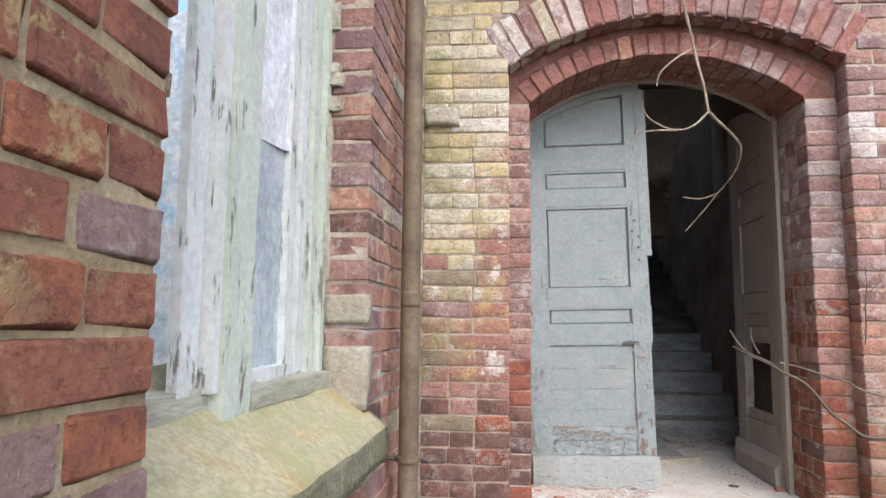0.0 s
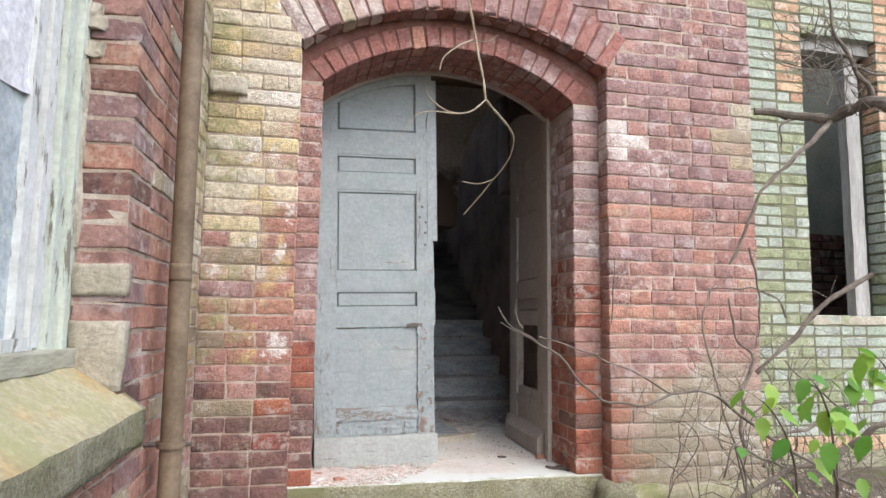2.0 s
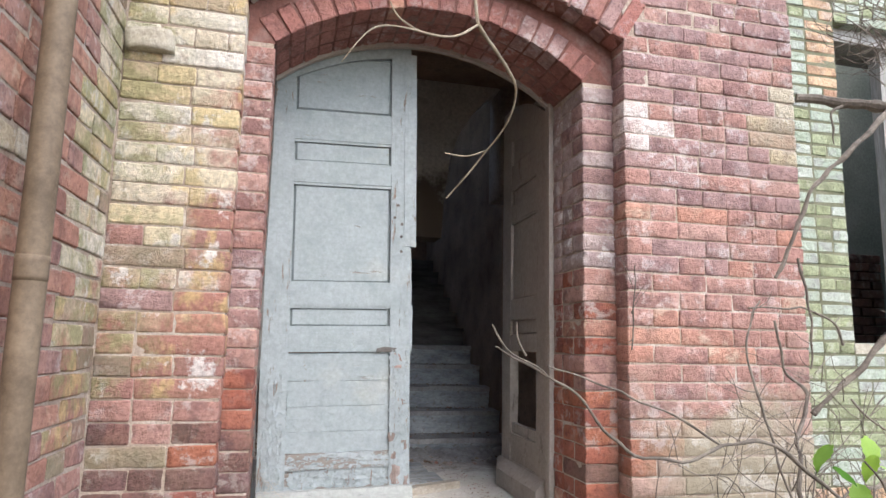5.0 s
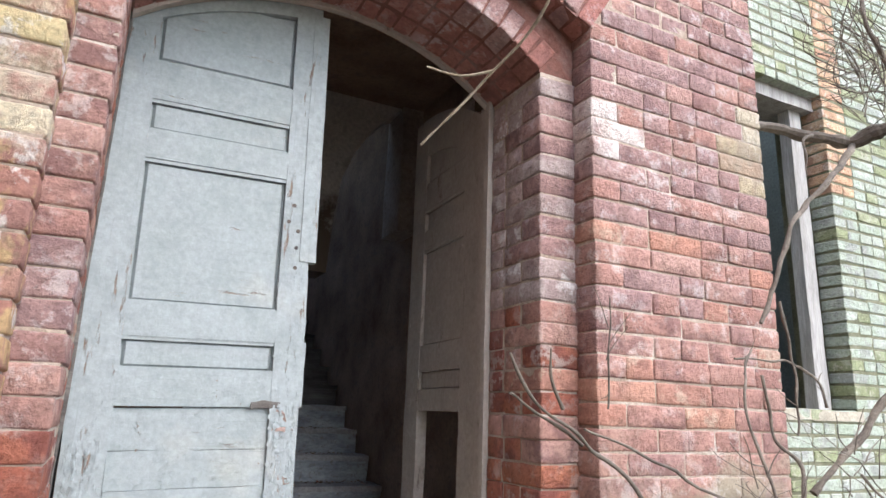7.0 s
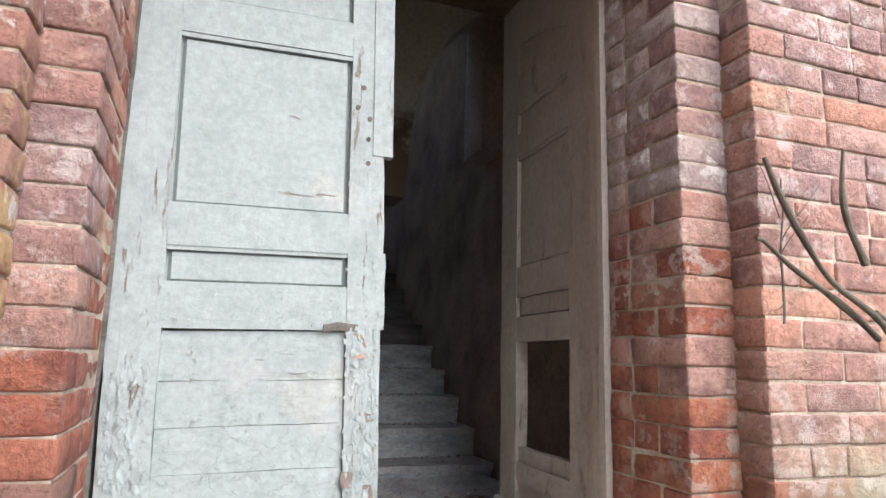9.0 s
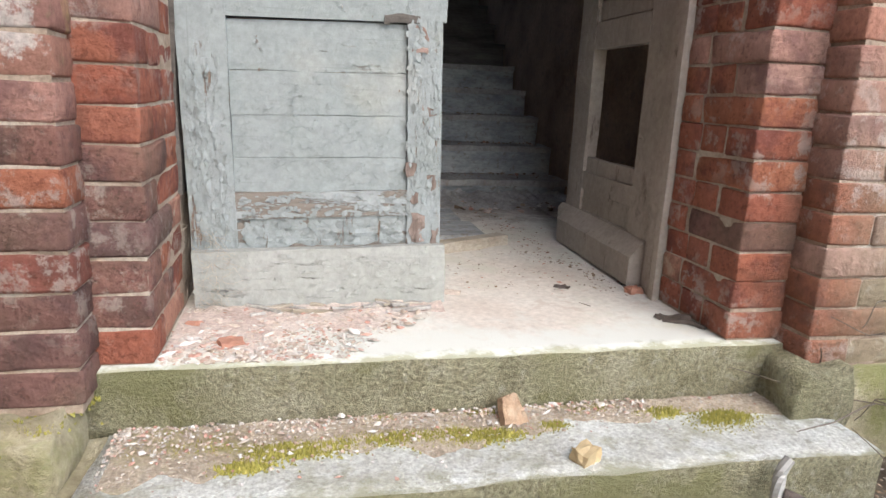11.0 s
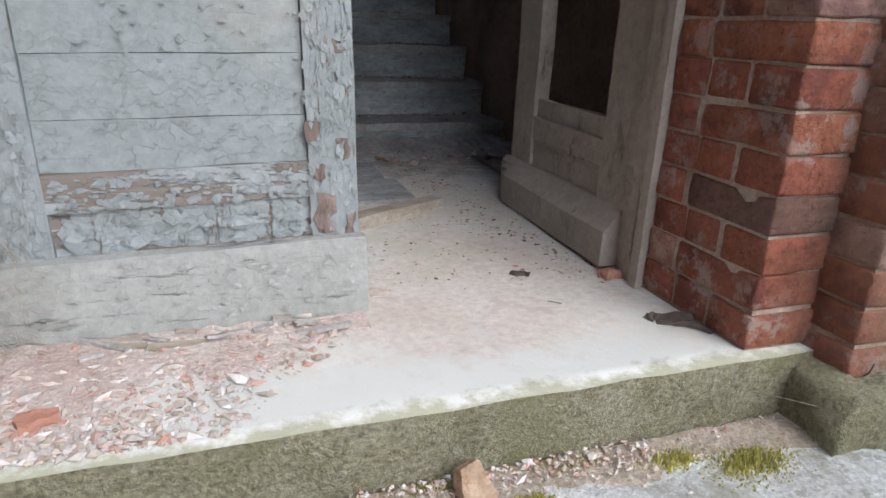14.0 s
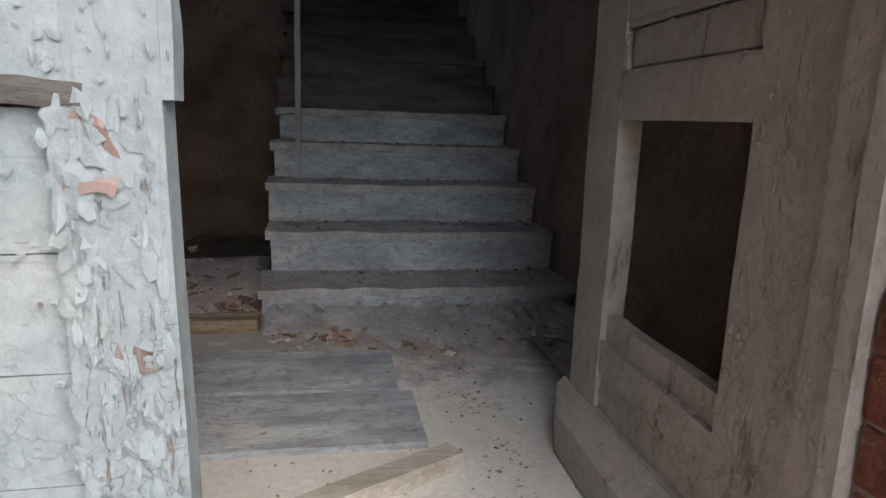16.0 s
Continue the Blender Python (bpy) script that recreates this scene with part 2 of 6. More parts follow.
def strip_material(name):
    """Red clay whose limewash and yellow stain thicken upwards, with sooty runs that cross the joints."""
    m, nt, bs = mat_base(name)
    vec = coords(nt)
    rnd = nt.nodes.new("ShaderNodeObjectInfo").outputs["Random"]
    red = ramp(nt, rnd, [(0.0, (0.38, 0.19, 0.145)), (0.4, (0.33, 0.18, 0.155)), (0.7, (0.42, 0.22, 0.16)), (1.0, (0.37, 0.24, 0.2))])
    pale = ramp(nt, rnd, [(0.0, (0.53, 0.47, 0.34)), (0.25, (0.64, 0.58, 0.46)), (0.5, (0.45, 0.36, 0.25)), (0.7, (0.6, 0.5, 0.29)), (0.85, (0.7, 0.66, 0.6)), (1.0, (0.5, 0.45, 0.31))])
    sep = nt.nodes.new("ShaderNodeSeparateXYZ")
    nt.links.new(vec, sep.inputs[0])
    total = noise_out(nt, vec, 4.5, 7, 0.68)
    for out, lo, hi, t0, t1 in (("Z", 0.75, 2.1, -0.28, 0.26), ("X", -0.25, 0.25, 0.14, -0.16)):
        mr = nd(nt, "ShaderNodeMapRange")
        for key, val in (("From Min", lo), ("From Max", hi), ("To Min", t0), ("To Max", t1)):
            mr.inputs[key].default_value = val
        nt.links.new(sep.outputs[out], mr.inputs["Value"])
        add = nt.nodes.new("ShaderNodeMath")
        nt.links.new(total, add.inputs[0])
        nt.links.new(mr.outputs[0], add.inputs[1])
        total = add.outputs[0]
    add = nt.nodes.new("ShaderNodeMath")
    add.operation = 'MULTIPLY_ADD'
    add.inputs[1].default_value = 0.16
    nt.links.new(rnd, add.inputs[0])
    nt.links.new(total, add.inputs[2])
    col = mix(nt, step_mask(nt, add.outputs[0], 0.5, 0.66), red, pale)
    col = mix(nt, mult(nt, step_mask(nt, noise_out(nt, vec, 11, 8, 0.72), 0.56, 0.63), 0.6), col, (0.26, 0.2, 0.13))
    col = mix(nt, mult(nt, step_mask(nt, noise_out(nt, vec, 6, 5, 0.65, (1, 1, 0.6)), 0.56, 0.62), 0.6), col, (0.56, 0.43, 0.2))
    col = mix(nt, mult(nt, step_mask(nt, noise_out(nt, vec, 7, 6, 0.7, (1, 1, 0.8)), 0.56, 0.61), 0.8), col, (0.68, 0.65, 0.62))
    low = nd(nt, "ShaderNodeMapRange")
    for key, val in (("From Min", 0.12), ("From Max", -0.1), ("To Min", 0.0), ("To Max", 0.85)):
        low.inputs[key].default_value = val
    nt.links.new(sep.outputs["X"], low.inputs["Value"])
    col = mix(nt, mult(nt, mult(nt, step_mask(nt, noise_out(nt, vec, 8, 7, 0.7), 0.44, 0.58), low.outputs[0]), 0.9), col, (0.27, 0.26, 0.13))
    col = mix(nt, 0.55, col, ramp(nt, noise_out(nt, vec, 55, 8, 0.7), [(0.3, (0.6, 0.59, 0.57)), (0.7, (1.75, 1.73, 1.7))]), 'MULTIPLY')
    nt.links.new(col, bs.inputs["Base Color"])
    bs.inputs["Roughness"].default_value = 0.92
    bs.inputs["Specular IOR Level"].default_value = 0.25
    bump(nt, bs, noise_out(nt, vec, 38, 10, 0.75), 1.0, 0.025)
    return m


B_STRIP = strip_material("brick_limewashed_strip")
B_OLIVE = brick_material("brick_olive", [(0.32, 0.24, 0.16), (0.35, 0.26, 0.18), (0.29, 0.17, 0.12), (0.38, 0.31, 0.2)], lime=0.6, moss=0.5)
B_GREEN = brick_material("brick_green_glazed", [(0.31, 0.36, 0.28), (0.37, 0.415, 0.345), (0.34, 0.38, 0.305), (0.42, 0.45, 0.395)], lime=0.5, lime_col=(0.6, 0.62, 0.58), dirt=0.3, dirt_col=(0.26, 0.29, 0.16), wash=0.0, sat=1.0)
B_MOSSY = brick_material("brick_green_mossy", [(0.27, 0.305, 0.175), (0.32, 0.35, 0.225), (0.25, 0.28, 0.155)], lime=0.4, dirt=0.35, dirt_col=(0.22, 0.25, 0.11), moss=0.15, wash=0.0, sat=1.0)
B_BUFF = brick_material("brick_buff", [(0.48, 0.29, 0.15), (0.54, 0.37, 0.21), (0.42, 0.23, 0.13)], lime=0.45, dirt=0.4, wash=0.0)
B_PEEL = brick_material("brick_soot_painted", [(0.42, 0.33, 0.31), (0.37, 0.3, 0.285), (0.45, 0.33, 0.3)], lime=0.95, lime_col=(0.62, 0.58, 0.56), dirt=0.6, dirt_col=(0.17, 0.07, 0.055))
B_ARCH = brick_material("brick_arch_red", [(0.33, 0.12, 0.09), (0.31, 0.125, 0.1), (0.36, 0.15, 0.115)], lime=0.75, lime_col=(0.46, 0.36, 0.34), dirt=0.55)
SOOT_RED = mottled("sooty_red_render", (0.12, 0.06, 0.05), (0.2, 0.09, 0.07), (0.28, 0.2, 0.18), 6, 60, bump_d=0.01)
MORTAR = mottled("mortar", (0.28, 0.21, 0.16), (0.42, 0.34, 0.27), (0.56, 0.51, 0.44), 7, 80, bump_d=0.01)
MORTAR_OCHRE = mottled("mortar_ochre", (0.28, 0.205, 0.12), (0.39, 0.3, 0.18), (0.5, 0.42, 0.29), 9, 80, bump_d=0.012)
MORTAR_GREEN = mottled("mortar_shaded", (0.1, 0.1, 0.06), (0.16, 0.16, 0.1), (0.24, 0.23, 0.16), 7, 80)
STONE = mottled("step_stone", (0.5, 0.5, 0.45), (0.66, 0.68, 0.65), (0.76, 0.79, 0.77), 6, 100, bump_d=0.025, moss=(0.34, 0.34, 0.24), spots=(0.36, 0.36, 0.3), speck=(0.25, 1.6))
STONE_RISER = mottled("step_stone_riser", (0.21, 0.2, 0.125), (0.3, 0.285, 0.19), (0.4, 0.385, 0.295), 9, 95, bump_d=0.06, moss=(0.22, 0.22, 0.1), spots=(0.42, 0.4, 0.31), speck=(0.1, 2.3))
DUSTY = mottled("dusty_screed", (0.53, 0.47, 0.41), (0.62, 0.585, 0.535), (0.64, 0.655, 0.615), 3.2, 55, bump_d=0.004, spots=(0.5, 0.44, 0.39), moss=(0.54, 0.54, 0.47), speck=(0.6, 1.2))

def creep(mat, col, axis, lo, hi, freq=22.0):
    """Lets a stain, or a painted fall-off of light, creep in from one side with a ragged border."""
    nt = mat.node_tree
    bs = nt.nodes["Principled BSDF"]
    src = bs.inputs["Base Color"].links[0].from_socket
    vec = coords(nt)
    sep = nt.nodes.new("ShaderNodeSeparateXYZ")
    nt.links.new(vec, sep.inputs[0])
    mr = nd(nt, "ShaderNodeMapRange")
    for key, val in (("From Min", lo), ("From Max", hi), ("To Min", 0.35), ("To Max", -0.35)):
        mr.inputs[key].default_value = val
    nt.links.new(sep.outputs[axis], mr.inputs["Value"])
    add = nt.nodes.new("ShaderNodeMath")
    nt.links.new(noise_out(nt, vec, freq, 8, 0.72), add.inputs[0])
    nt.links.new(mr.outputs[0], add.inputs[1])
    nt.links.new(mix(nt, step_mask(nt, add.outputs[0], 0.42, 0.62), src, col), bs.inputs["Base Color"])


creep(DUSTY, (0.58, 0.6, 0.565), "Y", 3.2, 3.8, 7.0)
creep(DUSTY, (0.33, 0.335, 0.25), "Y", 3.27, 3.4, 18.0)
# Greyer, dustier towards the stairs, with the hall's light fall-off painted in.
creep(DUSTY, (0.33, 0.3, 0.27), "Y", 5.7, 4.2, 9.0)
creep(STONE, (0.36, 0.36, 0.27), "Y", 3.0, 3.06)
PLINTH = mottled("plinth_render", (0.3, 0.27, 0.18), (0.4, 0.36, 0.24), (0.5, 0.46, 0.34), 5, 60, bump_d=0.02, moss=(0.24, 0.25, 0.1))
SILL = mottled("sill_cement", (0.36, 0.34, 0.2), (0.44, 0.4, 0.26), (0.43, 0.29, 0.12), 5, 60, bump_d=0.008, moss=(0.32, 0.32, 0.16))
PATCH = mottled("cement_patch", (0.32, 0.29, 0.22), (0.41, 0.37, 0.29), (0.5, 0.46, 0.38), 9, 60, bump_d=0.012)
RUST = mottled("rusty_paint", (0.1, 0.072, 0.045), (0.15, 0.11, 0.072), (0.2, 0.15, 0.1), 6, 40, rough=0.65, bump_d=0.002)
SOIL = mottled("litter_soil", (0.07, 0.055, 0.04), (0.12, 0.095, 0.07), (0.2, 0.17, 0.13), 5, 45, bump_d=0.03, moss=(0.1, 0.11, 0.04))
BARK = mottled("bark", (0.085, 0.07, 0.056), (0.15, 0.126, 0.102), (0.25, 0.215, 0.175), 9, 60, bump_d=0.006)
TWIG = mottled("dry_twig", (0.2, 0.16, 0.11), (0.3, 0.245, 0.175), (0.4, 0.34, 0.26), 20, 90)
ROTWOOD = mottled("rotten_wood", (0.17, 0.12, 0.08), (0.33, 0.25, 0.16), (0.48, 0.4, 0.29), 14, 60, bump_d=0.03, stretch=(0.25, 2.0, 2.0), speck=(0.2, 1.7))
DUSTWOOD = mottled("dusty_wood", (0.3, 0.26, 0.2), (0.4, 0.36, 0.3), (0.48, 0.44, 0.38), 8, 60, stretch=(0.3, 2.0, 2.0))
GREYWOOD = mottled("grey_wood", (0.26, 0.25, 0.23), (0.36, 0.35, 0.33), (0.46, 0.45, 0.43), 8, 50, stretch=(2.0, 2.0, 0.2))
BLUEBOARD = mottled("worn_blue_boards", (0.22, 0.235, 0.245), (0.355, 0.375, 0.38), (0.5, 0.5, 0.475), 7, 50, stretch=(0.5, 2.0, 1.4), spots=(0.24, 0.21, 0.18))
SAND = mottled("sandy_grit", (0.32, 0.26, 0.2), (0.44, 0.38, 0.3), (0.52, 0.46, 0.38), 18, 110, bump_d=0.02, moss=(0.28, 0.25, 0.08), spots=(0.58, 0.53, 0.46), speck=(0.3, 1.9))
PINKDUST = mottled("pink_dust", (0.46, 0.36, 0.32), (0.57, 0.49, 0.44), (0.63, 0.58, 0.54), 9, 110, bump_d=0.01, speck=(0.4, 1.5))
# Dark wood tone, also used to stand for shade on the upper stairs.
DARKWOOD_SHADE = mottled("dark_wood_shade", (0.06, 0.054, 0.05), (0.115, 0.105, 0.096), (0.18, 0.165, 0.15), 6, 50, stretch=(0.4, 2.0, 2.0))
TREAD = mottled("dusty_tread", (0.26, 0.245, 0.23), (0.38, 0.365, 0.345), (0.48, 0.465, 0.44), 7, 50, spots=(0.3, 0.26, 0.22))
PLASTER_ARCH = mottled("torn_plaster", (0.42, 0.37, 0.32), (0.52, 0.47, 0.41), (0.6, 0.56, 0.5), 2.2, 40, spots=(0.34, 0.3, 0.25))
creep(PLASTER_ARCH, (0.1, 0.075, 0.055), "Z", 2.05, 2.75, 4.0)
PLASTER = mottled("sooty_plaster", (0.42, 0.37, 0.32), (0.52, 0.47, 0.41), (0.6, 0.56, 0.5), 2.2, 40, spots=(0.3, 0.26, 0.22))
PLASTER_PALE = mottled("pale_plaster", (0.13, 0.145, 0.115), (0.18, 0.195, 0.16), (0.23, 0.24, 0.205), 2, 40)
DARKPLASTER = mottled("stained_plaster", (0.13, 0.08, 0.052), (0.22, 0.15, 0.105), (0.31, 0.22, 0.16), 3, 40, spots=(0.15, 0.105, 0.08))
PILASTER = mottled("grey_pilaster_plaster", (0.24, 0.19, 0.15), (0.33, 0.275, 0.225), (0.4, 0.345, 0.29), 3, 40, spots=(0.2, 0.16, 0.125))
IRON = mottled("iron", (0.05, 0.04, 0.04), (0.09, 0.075, 0.065), (0.15, 0.12, 0.1), 12, 60, rough=0.6)
PAINT = paint_material("grey_door_paint", (0.275, 0.308, 0.315), (0.27, 0.22, 0.18), 0.63, 0.68, 'x', crack=0.3)
PAINT_V = paint_material("grey_door_paint_upright", (0.28, 0.312, 0.32), (0.25, 0.19, 0.15), 0.60, 0.64, 'z', crack=0.4)
PAINT_WORN = paint_material("flaking_door_paint", (0.32, 0.35, 0.36), (0.26, 0.23, 0.2), 0.49, 0.52, 'x', crack=0.6, cell=22)
PAINT_KICK = paint_material("base_board_paint", (0.35, 0.365, 0.35), (0.15, 0.15, 0.15), 0.57, 0.66, 'x', crack=0.25, cell=14)
PAINT_BROWN = paint_material("brownish_door_paint", (0.37, 0.325, 0.285), (0.22, 0.175, 0.145), 0.6, 0.68, 'z', crack=0.4, cell=20.0)
WINPAINT = paint_material("white_window_paint", (0.61, 0.625, 0.61), (0.28, 0.26, 0.22), 0.585, 0.62, 'z', tint=(0.56, 0.58, 0.48), crack=0.7, cell=34, flakes=26.0)
WINGREEN = paint_material("greenish_window_paint", (0.53, 0.575, 0.5), (0.27, 0.25, 0.2), 0.57, 0.61, 'z', tint=(0.46, 0.5, 0.38), crack=0.7, cell=30, flakes=24.0)


def flat_material(name, col, rough=0.8, metal=0.0):
    m, nt, bs = mat_base(name)
    vec = coords(nt)
    fi = noise_out(nt, vec, 60, 5, 0.6)
    nt.links.new(mix(nt, 0.5, col, ramp(nt, fi, [(0.3, (0.7, 0.7, 0.7)), (0.7, (1.2, 1.2, 1.2))]), 'MULTIPLY'), bs.inputs["Base Color"])
    bs.inputs["Roughness"].default_value = rough
    bs.inputs["Metallic"].default_value = metal
    return m


def island_material(name, stops, rough=0.9):
    m, nt, bs = mat_base(name)
    rnd = nt.nodes.new("ShaderNodeNewGeometry").outputs["Random Per Island"]
    col = ramp(nt, rnd, stops)
    fi = noise_out(nt, coords(nt), 90, 5, 0.6)
    nt.links.new(mix(nt, 0.5, col, ramp(nt, fi, [(0.3, (0.6, 0.6, 0.6)), (0.7, (1.3, 1.3, 1.3))]), 'MULTIPLY'), bs.inputs["Base Color"])
    bs.inputs["Roughness"].default_value = rough
    return m


CHIPS = island_material("chips", [(0.0, (0.38, 0.31, 0.25)), (0.3, (0.48, 0.43, 0.37)), (0.5, (0.45, 0.32, 0.27)), (0.6, (0.42, 0.22, 0.17)), (0.68, (0.42, 0.38, 0.33)), (0.88, (0.58, 0.57, 0.55)), (1.0, (0.26, 0.2, 0.15))])
LITTER = island_material("litter", [(0.0, (0.12, 0.08, 0.05)), (0.35, (0.24, 0.17, 0.11)), (0.6, (0.34, 0.27, 0.2)), (0.8, (0.5, 0.47, 0.43)), (0.92, (0.42, 0.17, 0.11)), (1.0, (0.16, 0.12, 0.09))])
MOSS = island_material("moss", [(0.0, (0.2, 0.19, 0.04)), (0.5, (0.3, 0.28, 0.06)), (1.0, (0.4, 0.36, 0.1))])
TERRACOTTA = mottled("terracotta", (0.3, 0.2, 0.13), (0.4, 0.28, 0.19), (0.46, 0.36, 0.26), 30, 90, bump_d=0.01)
OCHRE = flat_material("ochre_stone", (0.42, 0.33, 0.19))
REDCHIP = flat_material("red_chip", (0.36, 0.18, 0.125))


def leaf_material(name, a, b):
    m, nt, bs = mat_base(name)
    rnd = nt.nodes.new("ShaderNodeObjectInfo").outputs["Random"]
    col = ramp(nt, rnd, [(0.0, a), (1.0, b)])
    nt.links.new(mix(nt, 0.4, col, ramp(nt, noise_out(nt, coords(nt, False), 25, 4, 0.6), [(0.35, (0.6, 0.65, 0.5)), (0.7, (1.3, 1.25, 1.2))]), 'MULTIPLY'), bs.inputs["Base Color"])
    bs.inputs["Roughness"].default_value = 0.4
    tr = nd(nt, "ShaderNodeBsdfTranslucent")
    nt.links.new(col, tr.inputs["Color"])
    mx = nt.nodes.new("ShaderNodeMixShader")
    mx.inputs[0].default_value = 0.45
    out = nt.nodes["Material Output"]
    nt.links.new(bs.outputs[0], mx.inputs[1])
    nt.links.new(tr.outputs[0], mx.inputs[2])
    nt.links.new(mx.outputs[0], out.inputs[0])
    return m


LEAF = leaf_material("young_leaf", (0.1, 0.27, 0.04), (0.3, 0.46, 0.06))

gm, gnt, gbs = mat_base("window_glass")
gbs.inputs["Transmission Weight"].default_value = 1.0
gbs.inputs["Roughness"].default_value = 0.08
gbs.inputs["IOR"].default_value = 1.45
gbs.inputs["Base Color"].default_value = (0.75, 0.82, 0.84, 1)
GLASS = gm
GRIME = mottled("grimy_panel", (0.3, 0.35, 0.38), (0.42, 0.47, 0.5), (0.55, 0.6, 0.63), 6, 50, rough=0.45, spots=(0.5, 0.56, 0.5))
WHITEWALL = mottled("white_reveal", (0.62, 0.62, 0.65), (0.7, 0.7, 0.73), (0.76, 0.75, 0.74), 5, 40)
MURAL = mottled("blue_stained_wall", (0.36, 0.58, 0.74), (0.76, 0.79, 0.8), (0.74, 0.73, 0.68), 5, 30)
SILLWOOD = mottled("weathered_sill_wood", (0.26, 0.26, 0.19), (0.38, 0.37, 0.29), (0.48, 0.46, 0.38), 9, 60, stretch=(2.0, 0.3, 2.0))

# ---------------------------------------------------------------- mesh helpers
def finish(ob, bm, mats):
    me = bpy.data.meshes.new(ob)
    bm.normal_update()
    bm.to_mesh(me)
    bm.free()
    for m in mats if isinstance(mats, (list, tuple)) else [mats]:
        me.materials.append(m)
    return me


def part(name, bm, material, parent=None, label="", smooth=False):
    me = finish(name, bm, material)
    if smooth:
        me.shade_smooth()
    ob = new(name, me)
    ob.parent = parent
    if label:
        tagged(ob, label)
    return ob


def thing(name, label, category, group="", kind=""):
    return tagged(new(name), label, category, group, kind)


def box(bm, x0, x1, y0, y1, z0, z1, m=None, mat=0):
    vs = [bm.verts.new((x, y, z)) for x in (x0, x1) for y in (y0, y1) for z in (z0, z1)]
    if m is not None:
        for v in vs:
            v.co = m @ v.co
    for f in ((0, 1, 3, 2), (4, 6, 7, 5), (0, 4, 5, 1), (2, 3, 7, 6), (0, 2, 6, 4), (1, 5, 7, 3)):
        bm.faces.new([vs[i] for i in f]).material_index = mat
    return vs


def worn_box(x0, x1, y0, y1, z0, z1, cuts=(4, 2, 2), bevel=0.008, wear=0.004, freq=9.0, seed=0.0, m=None):
    """A box with rounded, uneven edges."""
    bm = bmesh.new()
    nx, ny, nz = cuts
    xs = [x0 + (x1 - x0) * i / nx for i in range(nx + 1)]
    ys = [y0 + (y1 - y0) * i / ny for i in range(ny + 1)]
    zs = [z0 + (z1 - z0) * i / nz for i in range(nz + 1)]
    grid = {}

    def v(i, j, k):
        if (i, j, k) not in grid:
            grid[i, j, k] = bm.verts.new((xs[i], ys[j], zs[k]))
        return grid[i, j, k]
    for i in range(nx):
        for j in range(ny):
            bm.faces.new((v(i, j, 0), v(i, j + 1, 0), v(i + 1, j + 1, 0), v(i + 1, j, 0)))
            bm.faces.new((v(i, j, nz), v(i + 1, j, nz), v(i + 1, j + 1, nz), v(i, j + 1, nz)))
    for i in range(nx):
        for k in range(nz):
            bm.faces.new((v(i, 0, k), v(i + 1, 0, k), v(i + 1, 0, k + 1), v(i, 0, k + 1)))
            bm.faces.new((v(i, ny, k), v(i, ny, k + 1), v(i + 1, ny, k + 1), v(i + 1, ny, k)))
    for j in range(ny):
        for k in range(nz):
            bm.faces.new((v(0, j, k), v(0, j, k + 1), v(0, j + 1, k + 1), v(0, j + 1, k)))
            bm.faces.new((v(nx, j, k), v(nx, j + 1, k), v(nx, j + 1, k + 1), v(nx, j, k + 1)))
    if bevel:
        sharp = [e for e in bm.edges if len(e.link_faces) == 2 and e.calc_face_angle(0) > 1.0]
        bmesh.ops.bevel(bm, geom=sharp, offset=bevel, segments=2, affect='EDGES', profile=0.5)
    for w in bm.verts:
        n = noise.noise_vector(w.co * freq + Vector((seed, seed * 1.7, -seed)))
        w.co += n * wear
        if m is not None:
            w.co = m @ w.co
    return bm


def smooth_path(pts, per=6):
    pts = [Vector(p) for p in pts]
    out = []
    for i in range(len(pts) - 1):
        p0, p1, p2, p3 = pts[max(i - 1, 0)], pts[i], pts[i + 1], pts[min(i + 2, len(pts) - 1)]
        for k in range(per):
            t = k / per
            out.append(0.5 * ((2 * p1) + (p2 - p0) * t + (2 * p0 - 5 * p1 + 4 * p2 - p3) * t * t + (3 * p1 - p0 - 3 * p2 + p3) * t ** 3))
    out.append(pts[-1])
    return out


def tube(bm, pts, r0, r1, sides=7, wobble=0.0, knots=0.0, per=6, seed=0.0):
    """A tapering, slightly knotty stem along a smooth path."""
    path = smooth_path(pts, per)
    n = len(path)
    rings = []
    side = Vector((0.31, 0.53, 0.79))
    for i, p in enumerate(path):
        d = (path[min(i + 1, n - 1)] - path[max(i - 1, 0)]).normalized()
        a = d.cross(side).normalized()
        b = d.cross(a)
        r = r0 + (r1 - r0) * i / (n - 1)
        r *= 1 + knots * noise.noise(p * 23 + Vector((seed, 0, 0)))
        q = p + noise.noise_vector(p * 9 + Vector((0, seed, 0))) * wobble
        rings.append([bm.verts.new(q + (a * math.cos(2 * math.pi * k / sides) + b * math.sin(2 * math.pi * k / sides)) * r) for k in range(sides)])
    for u, w in zip(rings, rings[1:]):
        for k in range(sides):
            bm.faces.new((u[k], u[(k + 1) % sides], w[(k + 1) % sides], w[k]))
    bm.faces.new(rings[0][::-1])
    bm.faces.new(rings[-1])


# ---------------------------------------------------------------- plan
PITCH = 0.077                                   # one course with its joint
WALL_Y = 3.23                                   # face of the door wall
IN_Y = 3.335                                    # face of the inner order
OUT_L, OUT_R = 0.205, 1.82                      # outer order
IN_L, IN_R = 0.315, 1.67                        # inner order
FRAME_Y = 3.67
LEFT_X = -0.22                                  # corner of the left wall
RIGHT_X = 2.72                                  # free corner of the door wall
GREEN_Y = 4.03
FLOOR = 0.352
OUT_C, OUT_SPR, OUT_CR = 0.5 * (OUT_L + OUT_R), 2.50, 2.745
IN_C, IN_SPR, IN_CR = 0.5 * (IN_L + IN_R), 2.345, 2.59
